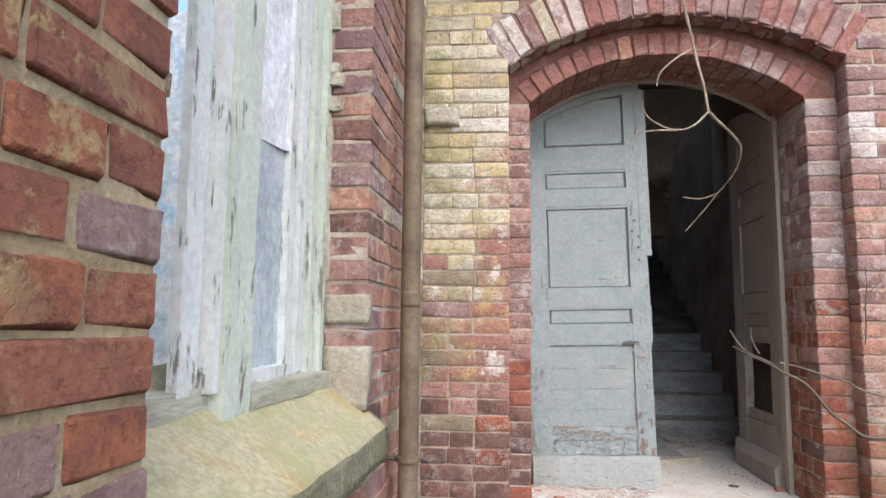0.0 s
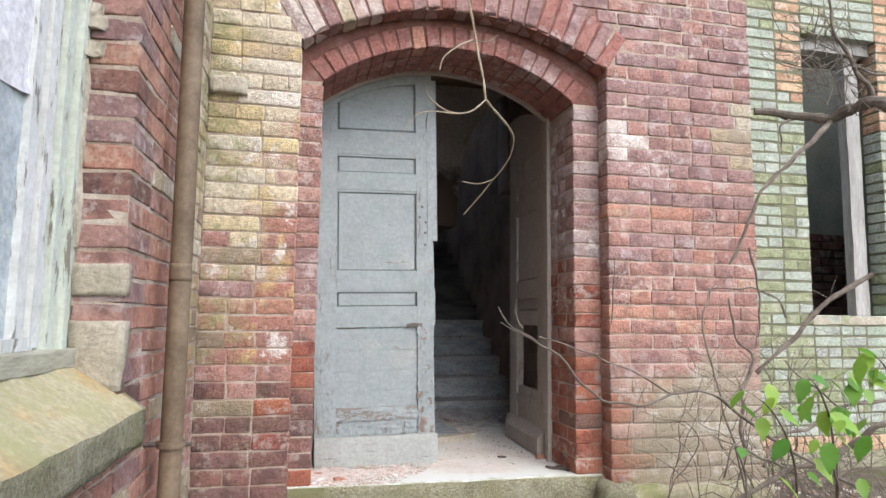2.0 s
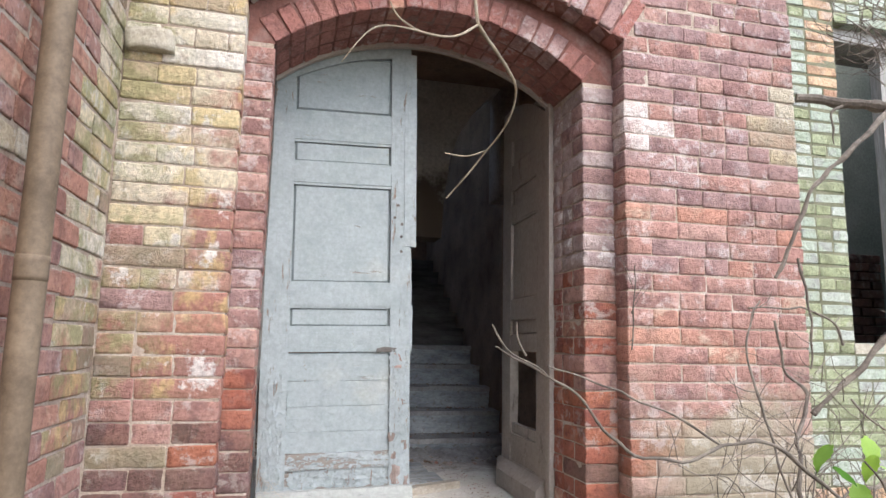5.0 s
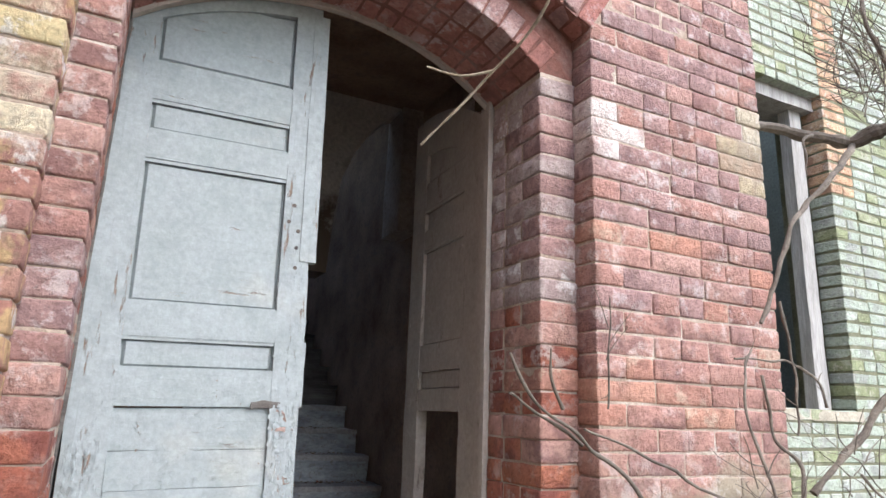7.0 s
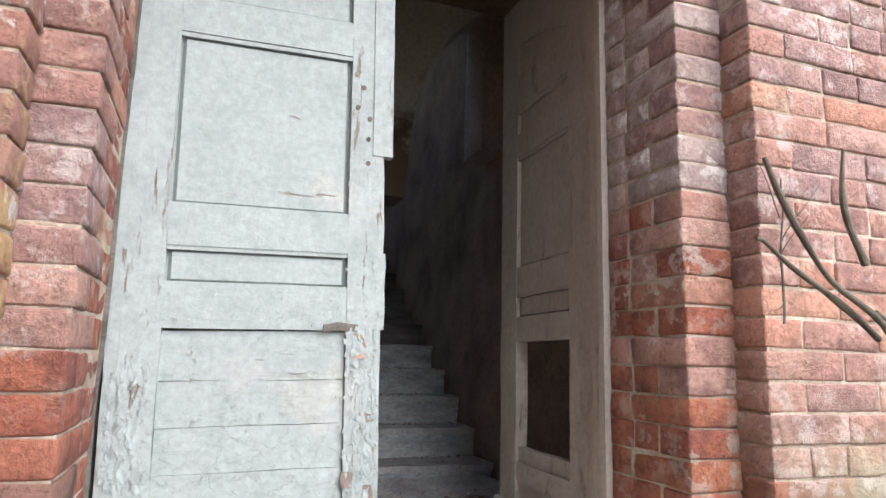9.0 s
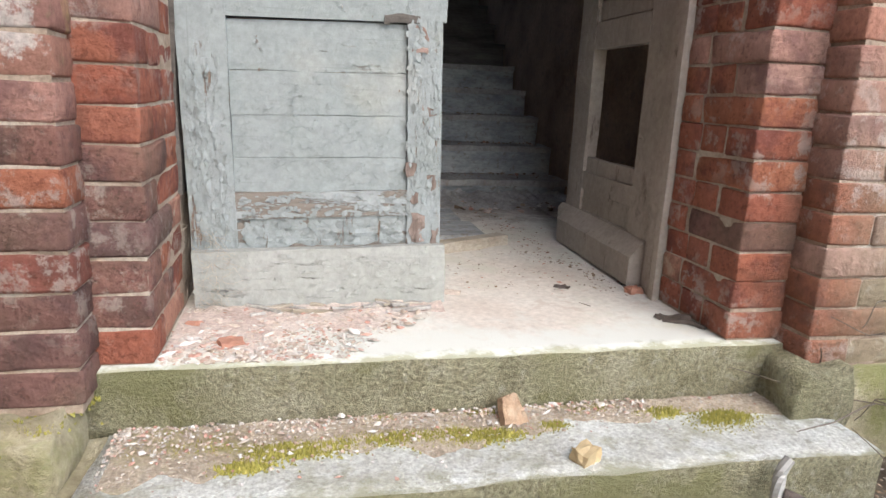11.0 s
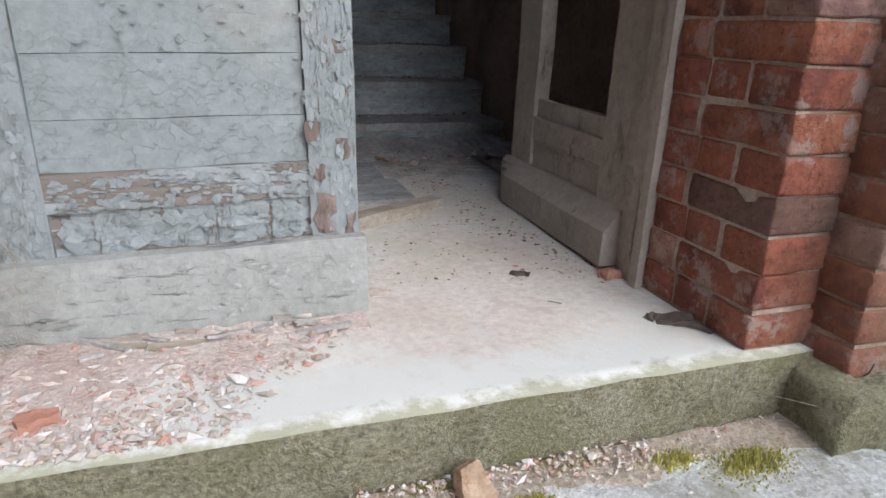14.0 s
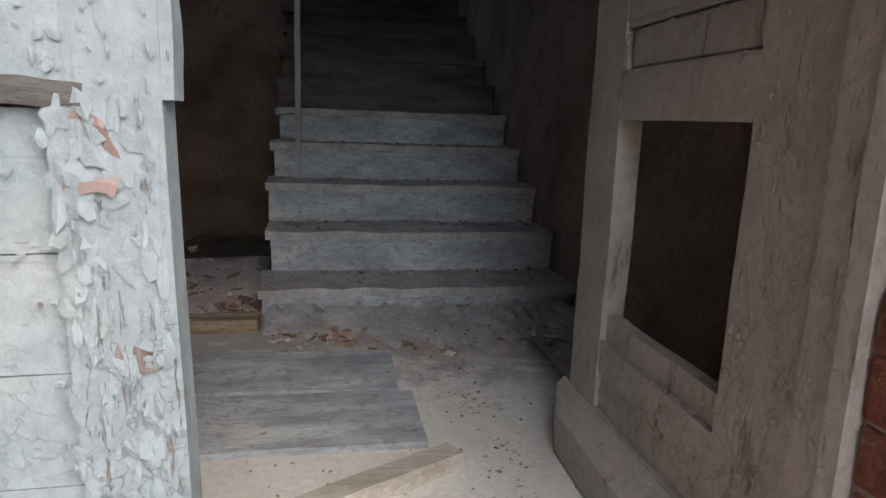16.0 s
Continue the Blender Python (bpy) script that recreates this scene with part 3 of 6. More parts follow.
LEFT = pose(LEFT_X, WALL_Y, 0, 0, 0, -1.83)     # the left wall's own axes: y backwards along the wall, x = 0 its face


def arc(half, rise):
    return (half * half + rise * rise) / (2 * rise)


OUT_R0 = arc((OUT_R - OUT_L) / 2, OUT_CR - OUT_SPR)
IN_R0 = arc((IN_R - IN_L) / 2, IN_CR - IN_SPR)
OUT_CZ, IN_CZ = OUT_CR - OUT_R0, IN_CR - IN_R0


def in_arch(x):
    return IN_CZ + math.sqrt(max(IN_R0 ** 2 - (x - IN_C) ** 2, 0))


def ground_z(x, y):
    z = -0.1
    if y > 1.9:
        z += 0.15 * min((y - 1.9) / 1.05, 1.0)
    if x > 1.9 and y > 1.5:
        z += 0.1 * min((x - 1.9) / 1.0, 1.0)
    if x < 0.1 and y > 2:
        z -= 0.1 * min((0.1 - x) / 0.2, 1.0)
    if abs(x) < 12 and abs(y) < 12:
        z += 0.018 * noise.noise(Vector((x * 3, y * 3, 0))) + 0.008 * noise.noise(Vector((x * 11, y * 11, 5)))
    return z


# ground: one sheet to the horizon, fine round the steps
def axis_steps(lo, hi, fine, far):
    a = [lo + (hi - lo) * i / fine for i in range(fine + 1)]
    out, step = [], 0.6
    p = hi
    while p < far:
        p += step
        step *= 1.5
        out.append(p)
    low, step, p = [], 0.6, lo
    while p > -far:
        p -= step
        step *= 1.5
        low.append(p)
    return low[::-1] + a + out


bm = bmesh.new()
gx, gy = axis_steps(-0.6, 4.2, 96, 900), axis_steps(0.5, 4.0, 76, 900)
gv = [[bm.verts.new((x, y, ground_z(x, y))) for y in gy] for x in gx]
for i in range(len(gx) - 1):
    for j in range(len(gy) - 1):
        bm.faces.new((gv[i][j], gv[i + 1][j], gv[i + 1][j + 1], gv[i][j + 1]))
tagged(part("ground", bm, SOIL, smooth=True), "dark soil strewn with dead leaves, twigs and rubble", "ground", kind="structure")

# ---------------------------------------------------------------- walls: mortar cores
def solid(name, boxes, mat, label, category="wall", m=None):
    bm = bmesh.new()
    for b in boxes:
        box(bm, *b, m=m)
    return tagged(part(name, bm, mat), label, category, kind="structure")


J = 0.0062                                       # how far the joints lie back
TOP = 5.5
door_wall = solid("wall_door", [
    (LEFT_X - 0.3, OUT_L - J, WALL_Y + J, 3.9, 0.3, TOP),
    (OUT_R + J, RIGHT_X - J, WALL_Y + J, 3.9, 0.3, TOP),
    (OUT_L - J, IN_L - J, IN_Y + J, 3.9, 0.2, 2.345),
    (IN_R + J, OUT_R + J, IN_Y + J, 3.73, 0.2, 2.345),
    (OUT_L - J, OUT_R + J, WALL_Y + J, 3.9, 3.0, TOP),
    (RIGHT_X - 0.4, RIGHT_X - J, 3.9, 4.6, -0.2, TOP)],
    MORTAR, "weathered red brick wall with limewashed patches and an arched doorway")


def arch_core(name, cx, cz, r, x0, x1, ztop, y0, y1, parent):
    """Masonry between an arch and a level line above it."""
    bm = bmesh.new()
    n = 28
    f, b = [], []
    for i in range(n + 1):
        x = x0 + (x1 - x0) * i / n
        z = cz + math.sqrt(max(r * r - (x - cx) ** 2, 0))
        f.append((bm.verts.new((x, y0, z)), bm.verts.new((x, y0, ztop))))
        b.append((bm.verts.new((x, y1, z)), bm.verts.new((x, y1, ztop))))
    for i in range(n):
        bm.faces.new((f[i][0], f[i + 1][0], f[i + 1][1], f[i][1]))
        bm.faces.new((b[i][0], b[i][1], b[i + 1][1], b[i + 1][0]))
        bm.faces.new((f[i][0], b[i][0], b[i + 1][0], f[i + 1][0]))
        bm.faces.new((f[i][1], f[i + 1][1], b[i + 1][1], b[i][1]))
    return part(name, bm, SOOT_RED, parent)


bm = bmesh.new()
box(bm, OUT_L - J, IN_L, IN_Y + J, 3.69, 2.345, 2.9)
box(bm, IN_R, OUT_R + J, IN_Y + J, 3.69, 2.345, 2.9)
part("haunch", bm, SOOT_RED, door_wall)
arch_core("arch_backing", OUT_C, OUT_CZ, OUT_R0 + J, OUT_L, OUT_R, 3.02, WALL_Y + J, IN_Y + 0.05, door_wall)
arch_core("arch_backing", IN_C, IN_CZ, IN_R0 + J, IN_L, IN_R, 3.02, IN_Y + J, 3.69, door_wall)

WIN0, WIN1 = -2.33, -1.14                       # window opening along the left wall
WIN_Z, WIN_TOP = 1.0, 3.0
PIER_X, PIER_Y = 0.045, -2.41                  # the pier before the window stands a little proud
left_wall = solid("wall_left", [
    (-0.45, -J, WIN1 + J, 0.0, -0.3, TOP),
    (-0.45, -0.12, PIER_Y - J, WIN0, -0.3, TOP),
    (-0.45, -J, WIN0 - J, WIN1 + J, -0.3, 0.8),
    (-0.45, -J, WIN0 - J, WIN1 + J, WIN_TOP, TOP)],
    MORTAR, "red brick side wall with worn bricks and lime smears", m=LEFT)

solid("wall_left_pier", [(-0.45, PIER_X - J, -5.5, PIER_Y - J, -0.3, TOP)], MORTAR_OCHRE, "ochre mortar of the projecting brick pier", m=LEFT)

GW0, GW1, GWZ, GWT = 3.81, 4.47, 1.207, 3.33
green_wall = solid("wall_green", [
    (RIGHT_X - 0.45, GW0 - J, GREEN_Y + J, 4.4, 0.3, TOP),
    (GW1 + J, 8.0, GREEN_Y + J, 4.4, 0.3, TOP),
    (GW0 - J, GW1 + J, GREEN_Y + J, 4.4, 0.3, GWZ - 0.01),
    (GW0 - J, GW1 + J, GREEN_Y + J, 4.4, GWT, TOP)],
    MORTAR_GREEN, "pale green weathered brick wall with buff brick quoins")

# ---------------------------------------------------------------- plinths, landing, step
tagged(part("plinth", worn_box(1.9, 2.74, 3.19, 3.6, -0.2, 0.312, (20, 4, 8), 0.014, 0.022, 11, 1.0), PLINTH, smooth=True), "mossy beige cement plinth under the brick wall", "plinth", kind="structure")
tagged(part("plinth", worn_box(1.76, 1.915, 3.17, 3.6, -0.2, 0.335, (7, 6, 12), 0.012, 0.022, 16, 4.4), STONE_RISER, smooth=True), "broken grey corner stone beside the threshold", "plinth", kind="structure")
tagged(part("plinth", worn_box(-0.4, 0.18, 3.12, 3.6, 0.17, 0.3, (16, 9, 5), 0.014, 0.03, 13, 2.0), PLINTH, smooth=True), "broken mossy cement plinth beside the steps", "plinth", kind="structure")
tagged(part("footing", worn_box(-0.4, 0.14, 3.36, 3.6, -0.3, 0.17, (7, 3, 5), 0.02, 0.02, 9, 2.5), STONE_RISER, smooth=True), "dark hollowed stone footing under the plinth", "footing", kind="structure")
tagged(part("plinth", worn_box(2.6, 8.0, 3.98, 4.4, -0.2, 0.27, (40, 3, 4), 0.02, 0.03, 6, 3.0), STONE_RISER, smooth=True), "rough grey-green cement plinth under the green wall", "plinth", kind="structure")


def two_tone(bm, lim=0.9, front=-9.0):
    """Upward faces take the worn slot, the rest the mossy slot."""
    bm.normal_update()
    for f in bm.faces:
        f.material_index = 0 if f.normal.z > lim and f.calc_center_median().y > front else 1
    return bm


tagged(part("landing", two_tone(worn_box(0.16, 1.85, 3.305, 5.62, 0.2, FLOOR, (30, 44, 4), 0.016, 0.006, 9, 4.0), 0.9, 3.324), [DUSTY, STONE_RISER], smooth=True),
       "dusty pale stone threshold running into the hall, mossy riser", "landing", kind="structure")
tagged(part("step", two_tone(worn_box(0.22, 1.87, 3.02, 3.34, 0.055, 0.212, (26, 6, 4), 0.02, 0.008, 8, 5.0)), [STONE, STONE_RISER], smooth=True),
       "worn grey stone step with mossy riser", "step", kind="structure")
tagged(part("step_cheek", worn_box(0.165, 0.25, 3.04, 3.34, -0.25, 0.2, (4, 8, 9), 0.014, 0.026, 14, 6.0), PLINTH, smooth=True), "crumbling cement lump at the end of the step", "step", kind="structure")

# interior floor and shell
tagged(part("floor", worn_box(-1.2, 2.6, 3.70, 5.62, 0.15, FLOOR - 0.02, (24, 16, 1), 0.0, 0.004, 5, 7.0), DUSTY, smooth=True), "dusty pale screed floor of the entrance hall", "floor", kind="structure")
solid("wall_hall_left", [(-1.4, -1.2, 3.9, 9.5, -0.5, 3.5)], PLASTER, "sooty plaster wall of the dark hall")
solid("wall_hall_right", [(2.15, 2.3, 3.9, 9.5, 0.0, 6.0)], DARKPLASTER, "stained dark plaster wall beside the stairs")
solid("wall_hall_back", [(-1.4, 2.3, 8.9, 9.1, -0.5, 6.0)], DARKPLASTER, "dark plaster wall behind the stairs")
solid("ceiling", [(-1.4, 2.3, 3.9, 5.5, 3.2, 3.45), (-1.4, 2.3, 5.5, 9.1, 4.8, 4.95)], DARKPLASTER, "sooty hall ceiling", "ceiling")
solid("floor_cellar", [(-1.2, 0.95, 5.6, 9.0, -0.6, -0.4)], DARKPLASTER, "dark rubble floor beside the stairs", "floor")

# diaphragm wall with an arch edge, over the stairs
bm = bmesh.new()
prof = [(-1.2, 1.95), (1.54, 1.95), (1.56, 2.3), (1.6, 2.6), (1.68, 2.8), (1.8, 3.0), (1.95, 3.16), (2.15, 3.26), (2.15, 4.8), (-1.2, 4.8)]
fr = [bm.verts.new((x, 5.5, z)) for x, z in prof]
bk = [bm.verts.new((x, 5.75, z)) for x, z in prof]
bm.faces.new(fr)
bm.faces.new(bk[::-1])
for i in range(len(prof)):
    j = (i + 1) % len(prof)
    bm.faces.new((fr[j], fr[i], bk[i], bk[j]))
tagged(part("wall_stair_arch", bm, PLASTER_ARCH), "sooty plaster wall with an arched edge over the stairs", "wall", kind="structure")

tagged(part("pilaster", worn_box(2.0, 2.15, 5.46, 5.76, 2.3, 3.24, (2, 3, 9), 0.01, 0.014, 5, 3.7), PILASTER), "broken plaster pilaster beside the stair arch", "pilaster", kind="structure")

# ---------------------------------------------------------------- door frame and leaves
frame_thing = thing("door_frame", "brown-grey weathered timber door frame in the brick arch", "door frame", kind="structure")
part("post", worn_box(1.66, 1.70, FRAME_Y, 3.75, FLOOR, 2.36, (2, 2, 20), 0.006, 0.003, 6, 1), PAINT_BROWN, frame_thing)
part("moulding", worn_box(1.648, 1.662, FRAME_Y - 0.006, FRAME_Y + 0.022, FLOOR, 2.36, (1, 1, 20), 0.004, 0.002, 6, 2), PAINT_BROWN, frame_thing)
# Left post coloured dark to stand for the shaded gap beside the leaf.
part("post", worn_box(0.262, 0.318, FRAME_Y + 0.04, 3.79, FLOOR + 0.3, 2.36, (2, 2, 20), 0.006, 0.006, 6, 3), DARKWOOD_SHADE, frame_thing)


def arched_bar(x0, x1, drop0, drop1, y0, y1, n=16):
    bm = bmesh.new()
    rows = []
    for i in range(n + 1):
        x = x0 + (x1 - x0) * i / n
        top, low = in_arch(x) - drop0, in_arch(x) - drop1
        rows.append([bm.verts.new(c) for c in ((x, y0, low), (x, y0, top), (x, y1, top), (x, y1, low))])
    for a, b in zip(rows, rows[1:]):
        for k in range(4):
            bm.faces.new((a[k], b[k], b[(k + 1) % 4], a[(k + 1) % 4]))
    bm.faces.new(rows[0][::-1])
    bm.faces.new(rows[-1])
    return bm


part("head", arched_bar(IN_L, IN_R, -0.02, 0.014, FRAME_Y + 0.012, 3.71), PAINT_BROWN, frame_thing)

# heights of the leaf's rails: (low, high) and of its panels
RAILS = [(2.075, 2.215), (1.87, 1.965), (1.303, 1.405), (1.097, 1.205), (0.59, 0.66), (0.36, 0.51)]
PANELS = [(2.215, 2.5, 'arched'), (1.965, 2.07, 'thin'), (1.405, 1.865, 'big'), (1.205, 1.3, 'thin'), (0.66, 1.094, 'boards'), (0.51, 0.59, 'peel')]


def panel_mesh(x0, x1, y, z0, z1, margin=0.014, seed=0.0):
    """A field in a groove: sunk border, raised, slightly warped middle."""
    bm = bmesh.new()
    zs = [z0 - 0.004, z0 + margin * 0.3, z0 + margin, z1 - margin, z1 - margin * 0.3, z1 + 0.004]
    xs = [x0 - 0.004, x0 + margin * 0.3, x0 + margin, x1 - margin, x1 - margin * 0.3, x1 + 0.004]
    for s in (xs, zs):
        a, b = s[2], s[3]
        s[3:3] = [a + (b - a) * i / 5 for i in range(1, 5)]
    grid = []
    for i, x in enumerate(xs):
        col = []
        for k, z in enumerate(zs):
            edge = min(i, len(xs) - 1 - i, k, len(zs) - 1 - k)
            d = 0.016 if edge <= 1 else 0.003
            d += 0.002 * noise.noise(Vector((x * 7, z * 7, seed)))
            col.append(bm.verts.new((x, y + d, z)))
        grid.append(col)
    for i in range(len(xs) - 1):
        for k in range(len(zs) - 1):
            bm.faces.new((grid[i][k], grid[i + 1][k], grid[i + 1][k + 1], grid[i][k + 1]))
    ret = bmesh.ops.extrude_face_region(bm, geom=bm.faces[:])
    for g in ret["geom"]:
        if isinstance(g, bmesh.types.BMVert):
            g.co.y = y + 0.028
    bmesh.ops.recalc_face_normals(bm, faces=bm.faces[:])
    return bm


def build_leaf(owner, x0, x1, y, top, mats, hole=False, stiles=(0.118, 0.093)):
    """A framed leaf facing -y: two stiles, rails, panels, kick board."""
    h, v, worn = mats
    a, b = x0 + stiles[0], x1 - stiles[1]
    back = y + 0.05
    for s, e in ((x0, a), (b, x1)):
        bm = worn_box(s, e, y, back, 0.36, 2.3, (3, 1, 26), 0.004, 0.003, 6, s)
        for w in bm.verts:                        # the head follows the arch
            if w.co.z > 2.2:
                w.co.z += (top(w.co.x) - 0.012 - 2.3) * min((w.co.z - 2.2) / 0.09, 1.0)
        part("stile", bm, v, owner)
    for z0, z1 in RAILS:
        if hole and z0 == 1.097:
            z0 = 1.118
        part("rail", worn_box(a, b, y + 0.001, back - 0.002, z0, z1, (6, 1, 2), 0.003, 0.0018, 6, z0), h if z0 > 0.6 else worn, owner)
    n = 12
    bm = bmesh.new()
    rows = []
    for i in range(n + 1):
        x = a + (b - a) * i / n
        hi = top(x) - 0.012
        lo = min(hi - 0.05, 2.37 + (top(x) - top(a)) * 0.9)
        rows.append([bm.verts.new(c) for c in ((x, y + 0.001, lo), (x, y + 0.001, hi), (x, back, hi), (x, back, lo))])
    for p, q in zip(rows, rows[1:]):
        for k in range(4):
            bm.faces.new((p[k], q[k], q[(k + 1) % 4], p[(k + 1) % 4]))
    bm.faces.new(rows[0][::-1])
    bm.faces.new(rows[-1])
    part("top_rail", bm, h, owner)
    for z0, z1, sort in PANELS:
        if sort == 'boards':
            if hole:
                continue
            zz = [z0, z0 + 0.09, z0 + 0.2, z0 + 0.31, z1]
            for s, e in zip(zz, zz[1:]):
                part("board", worn_box(a, b, y + 0.011 + 0.002 * (s % 0.03) / 0.03, back - 0.006, s, e - 0.0012, (7, 1, 2), 0.0025, 0.003, 8, s), h, owner)
        elif sort == 'peel':
            part("panel", worn_box(a, b, y + 0.010, back - 0.006, z0, z1 - 0.003, (9, 1, 3), 0.003, 0.003, 12, z0), worn, owner, "badly flaking paint on bare wood")
        else:
            part("panel", panel_mesh(a, b, y + 0.009, z0, z1, seed=z0), h, owner)
            for s, e in ((z0 - 0.002, z0 + 0.008), (z1 - 0.008, z1 + 0.004)):
                if sort != 'arched':
                    part("bead", worn_box(a, b, y + 0.004, y + 0.016, s, e, (6, 1, 1), 0.002, 0.001, 6, s), h, owner)


door_l = thing("door_1", "closed grey-painted panelled timber door leaf with flaking paint", "door", kind="structure")
LX0, LX1, LY = 0.318, 0.981, 3.716
build_leaf(door_l, LX0, LX1, LY, in_arch, (PAINT, PAINT_V, PAINT_WORN))
part("kick_board", worn_box(LX0 + 0.004, LX1 + 0.009, 3.684, LY + 0.002, 0.344, 0.510, (10, 2, 3), 0.007, 0.004, 7, 3.3), PAINT_KICK, door_l, "thick weathered base board with worn paint")
part("astragal", worn_box(LX1 - 0.03, LX1 + 0.027, LY - 0.004, LY + 0.03, 1.585, 2.535, (1, 1, 16), 0.004, 0.003, 8, 9.1), PAINT_V, door_l)
part("astragal", worn_box(LX1 - 0.004, LX1 + 0.006, LY + 0.006, LY + 0.035, 1.3, 1.6, (1, 1, 12), 0.003, 0.004, 12, 4.1), PAINT_V, door_l, "chipped rebate edge")
part("astragal", worn_box(LX1 - 0.004, LX1 + 0.012, LY + 0.002, LY + 0.035, 1.1, 1.31, (1, 1, 10), 0.003, 0.004, 16, 6.1), PAINT_V, door_l, "chipped rebate edge")
for z in (1.63, 1.69, 1.72, 1.78, 1.56):
    bm = bmesh.new()
    bmesh.ops.create_cone(bm, cap_ends=True, segments=10, radius1=0.007, radius2=0.007, depth=0.003, matrix=pose(LX1 - 0.06 + 0.02 * math.sin(z * 90), LY - 0.001, z, 90))
    part("screw_hole", bm, IRON, door_l)

part("latch_scar", worn_box(0.825, 0.92, LY - 0.003, LY + 0.002, 1.094, 1.115, (8, 1, 2), 0.001, 0.008, 26, 2.2), DARKWOOD_SHADE, door_l, "torn bare wood where the lock was")
part("primer_patch", worn_box(0.902, 0.938, LY - 0.0025, LY + 0.002, 1.022, 1.082, (5, 1, 6), 0.001, 0.016, 30, 5.2), flat_material("pink_primer", (0.25, 0.18, 0.155)), door_l, "pink primer showing through")


def paint_flakes(owner, zones, y, mat, seed):
    """Curled scales of loose paint standing off the wood."""
    r = random.Random(seed)
    bm = bmesh.new()
    for x0, x1, z0, z1, n, s0, s1 in zones:
        for _ in range(n):
            s = r.uniform(s0, s1)
            w, h = s * r.uniform(0.5, 1.3), s * r.uniform(0.35, 0.9)
            if x1 - x0 < 0.2:
                w, h = h * 0.8, w * 1.1
            x, z = r.uniform(x0 + w * 0.5, x1 - w * 0.5), r.uniform(z0, z1)
            lift = s * r.uniform(0.03, 0.2)
            turn = r.uniform(0, 6.28)
            n = r.randrange(6, 9)
            mid = bm.verts.new((x, y - 0.0012 - lift * 0.25, z))
            rim = []
            for k in range(n):
                g = 6.283 * k / n
                q = r.uniform(0.55, 1.1)
                u, v = math.cos(g) * q, math.sin(g) * q
                c = math.cos(g - turn) * q
                rim.append(bm.verts.new((x + u * w * 0.5, y - 0.001 - lift * max(c, -0.1) ** 2, z + v * h * 0.5)))
            for k in range(n):
                bm.faces.new((mid, rim[(k + 1) % n], rim[k]))
    return tagged(part("paint_flake", bm, mat, owner, "curled flakes of old paint"), kind="stuff")


paint_flakes(door_l, [(LX0, LX0 + 0.11, 0.5, 1.0, 230, 0.018, 0.05), (LX0, LX0 + 0.11, 1.0, 1.6, 60, 0.006, 0.018), (LX1 - 0.1, LX1, 0.52, 1.1, 300, 0.014, 0.042), (LX1 - 0.1, LX1, 1.1, 1.95, 170, 0.006, 0.018)], LY - 0.001, PAINT_V, 41)
paint_flakes(door_l, [(LX0 + 0.118, LX1 - 0.093, 0.513, 0.587, 170, 0.024, 0.07), (LX0 + 0.118, LX1 - 0.093, 0.513, 0.587, 120, 0.01, 0.025), (LX0 + 0.118, LX1 - 0.093, 0.68, 1.08, 150, 0.006, 0.02)], LY + 0.009, PAINT_V, 42)
paint_flakes(door_l, [(LX0 + 0.118, LX1 - 0.093, 0.595, 0.65, 110, 0.008, 0.03), (LX0 + 0.118, LX1 - 0.093, 1.1, 1.2, 60, 0.006, 0.018)], LY, PAINT_V, 44)
paint_flakes(door_l, [(LX0, LX1, 0.37, 0.49, 130, 0.006, 0.03)], 3.683, PAINT_KICK, 43)

BAREWOOD = mottled("bare_brown_wood", (0.14, 0.11, 0.095), (0.21, 0.165, 0.145), (0.29, 0.24, 0.215), 12, 70, stretch=(2.0, 2.0, 0.3))
for i, (x0, x1, z0, z1) in enumerate([(0.9, 0.935, 0.515, 0.6), (0.955, 0.972, 0.51, 0.57), (0.89, 0.915, 0.7, 0.735), (0.945, 0.968, 0.66, 0.7), (0.9, 0.92, 0.63, 0.655), (0.93, 0.965, 0.86, 0.885)]):
    part("bare_patch", worn_box(x0, x1, LY - 0.003, LY + 0.002, z0, z1, (6, 1, 8), 0.001, 0.012, 34, i * 2.3), BAREWOOD, door_l, "bare brown wood where paint has fallen off")

# the leaf has sagged on its hinges
door_l.matrix_basis = Matrix.Translation((0.436, 0, 1.1)) @ Matrix.Rotation(math.radians(-1.4), 4, 'Y') @ Matrix.Translation((-0.436, 0, -1.1))

# right leaf: the same build, swung inwards
door_r = thing("door_2", "open brown-grey panelled door leaf with one panel broken out", "door", kind="structure")
build_leaf(door_r, 0.0, 0.74, 0.0, lambda x: in_arch(IN_R - min(max(0.74 - x, 0.02), 0.68)), (PAINT_BROWN, PAINT_BROWN, PAINT_BROWN), hole=True, stiles=(0.15, 0.168))
bm = worn_box(-0.03, 0.70, -0.05, 0.002, 0.36, 0.505, (8, 3, 8), 0.004, 0.003, 7, 8.3)
for v in bm.verts:                                # bevelled top edge
    if v.co.z > 0.455:
        v.co.y = max(v.co.y, -0.05 + (v.co.z - 0.455) * 0.95)
    if v.co.x < 0.03:                             # the free end is cut on the slant
        v.co.y = max(v.co.y, -0.05 + (0.03 - v.co.x) * 0.5)
part("kick_board", bm, PAINT_BROWN, door_r, "thick bevelled base board")
part("board", worn_box(0.148, 0.574, 0.012, 0.04, 0.66, 0.715, (6, 1, 2), 0.003, 0.004, 9, 4.4), PAINT_BROWN, door_r, "splintered rest of the broken panel")
paint_flakes(door_r, [(0.0, 0.15, 0.5, 2.1, 260, 0.006, 0.022), (0.572, 0.74, 0.5, 2.2, 420, 0.006, 0.026)], -0.001, PAINT_BROWN, 61)
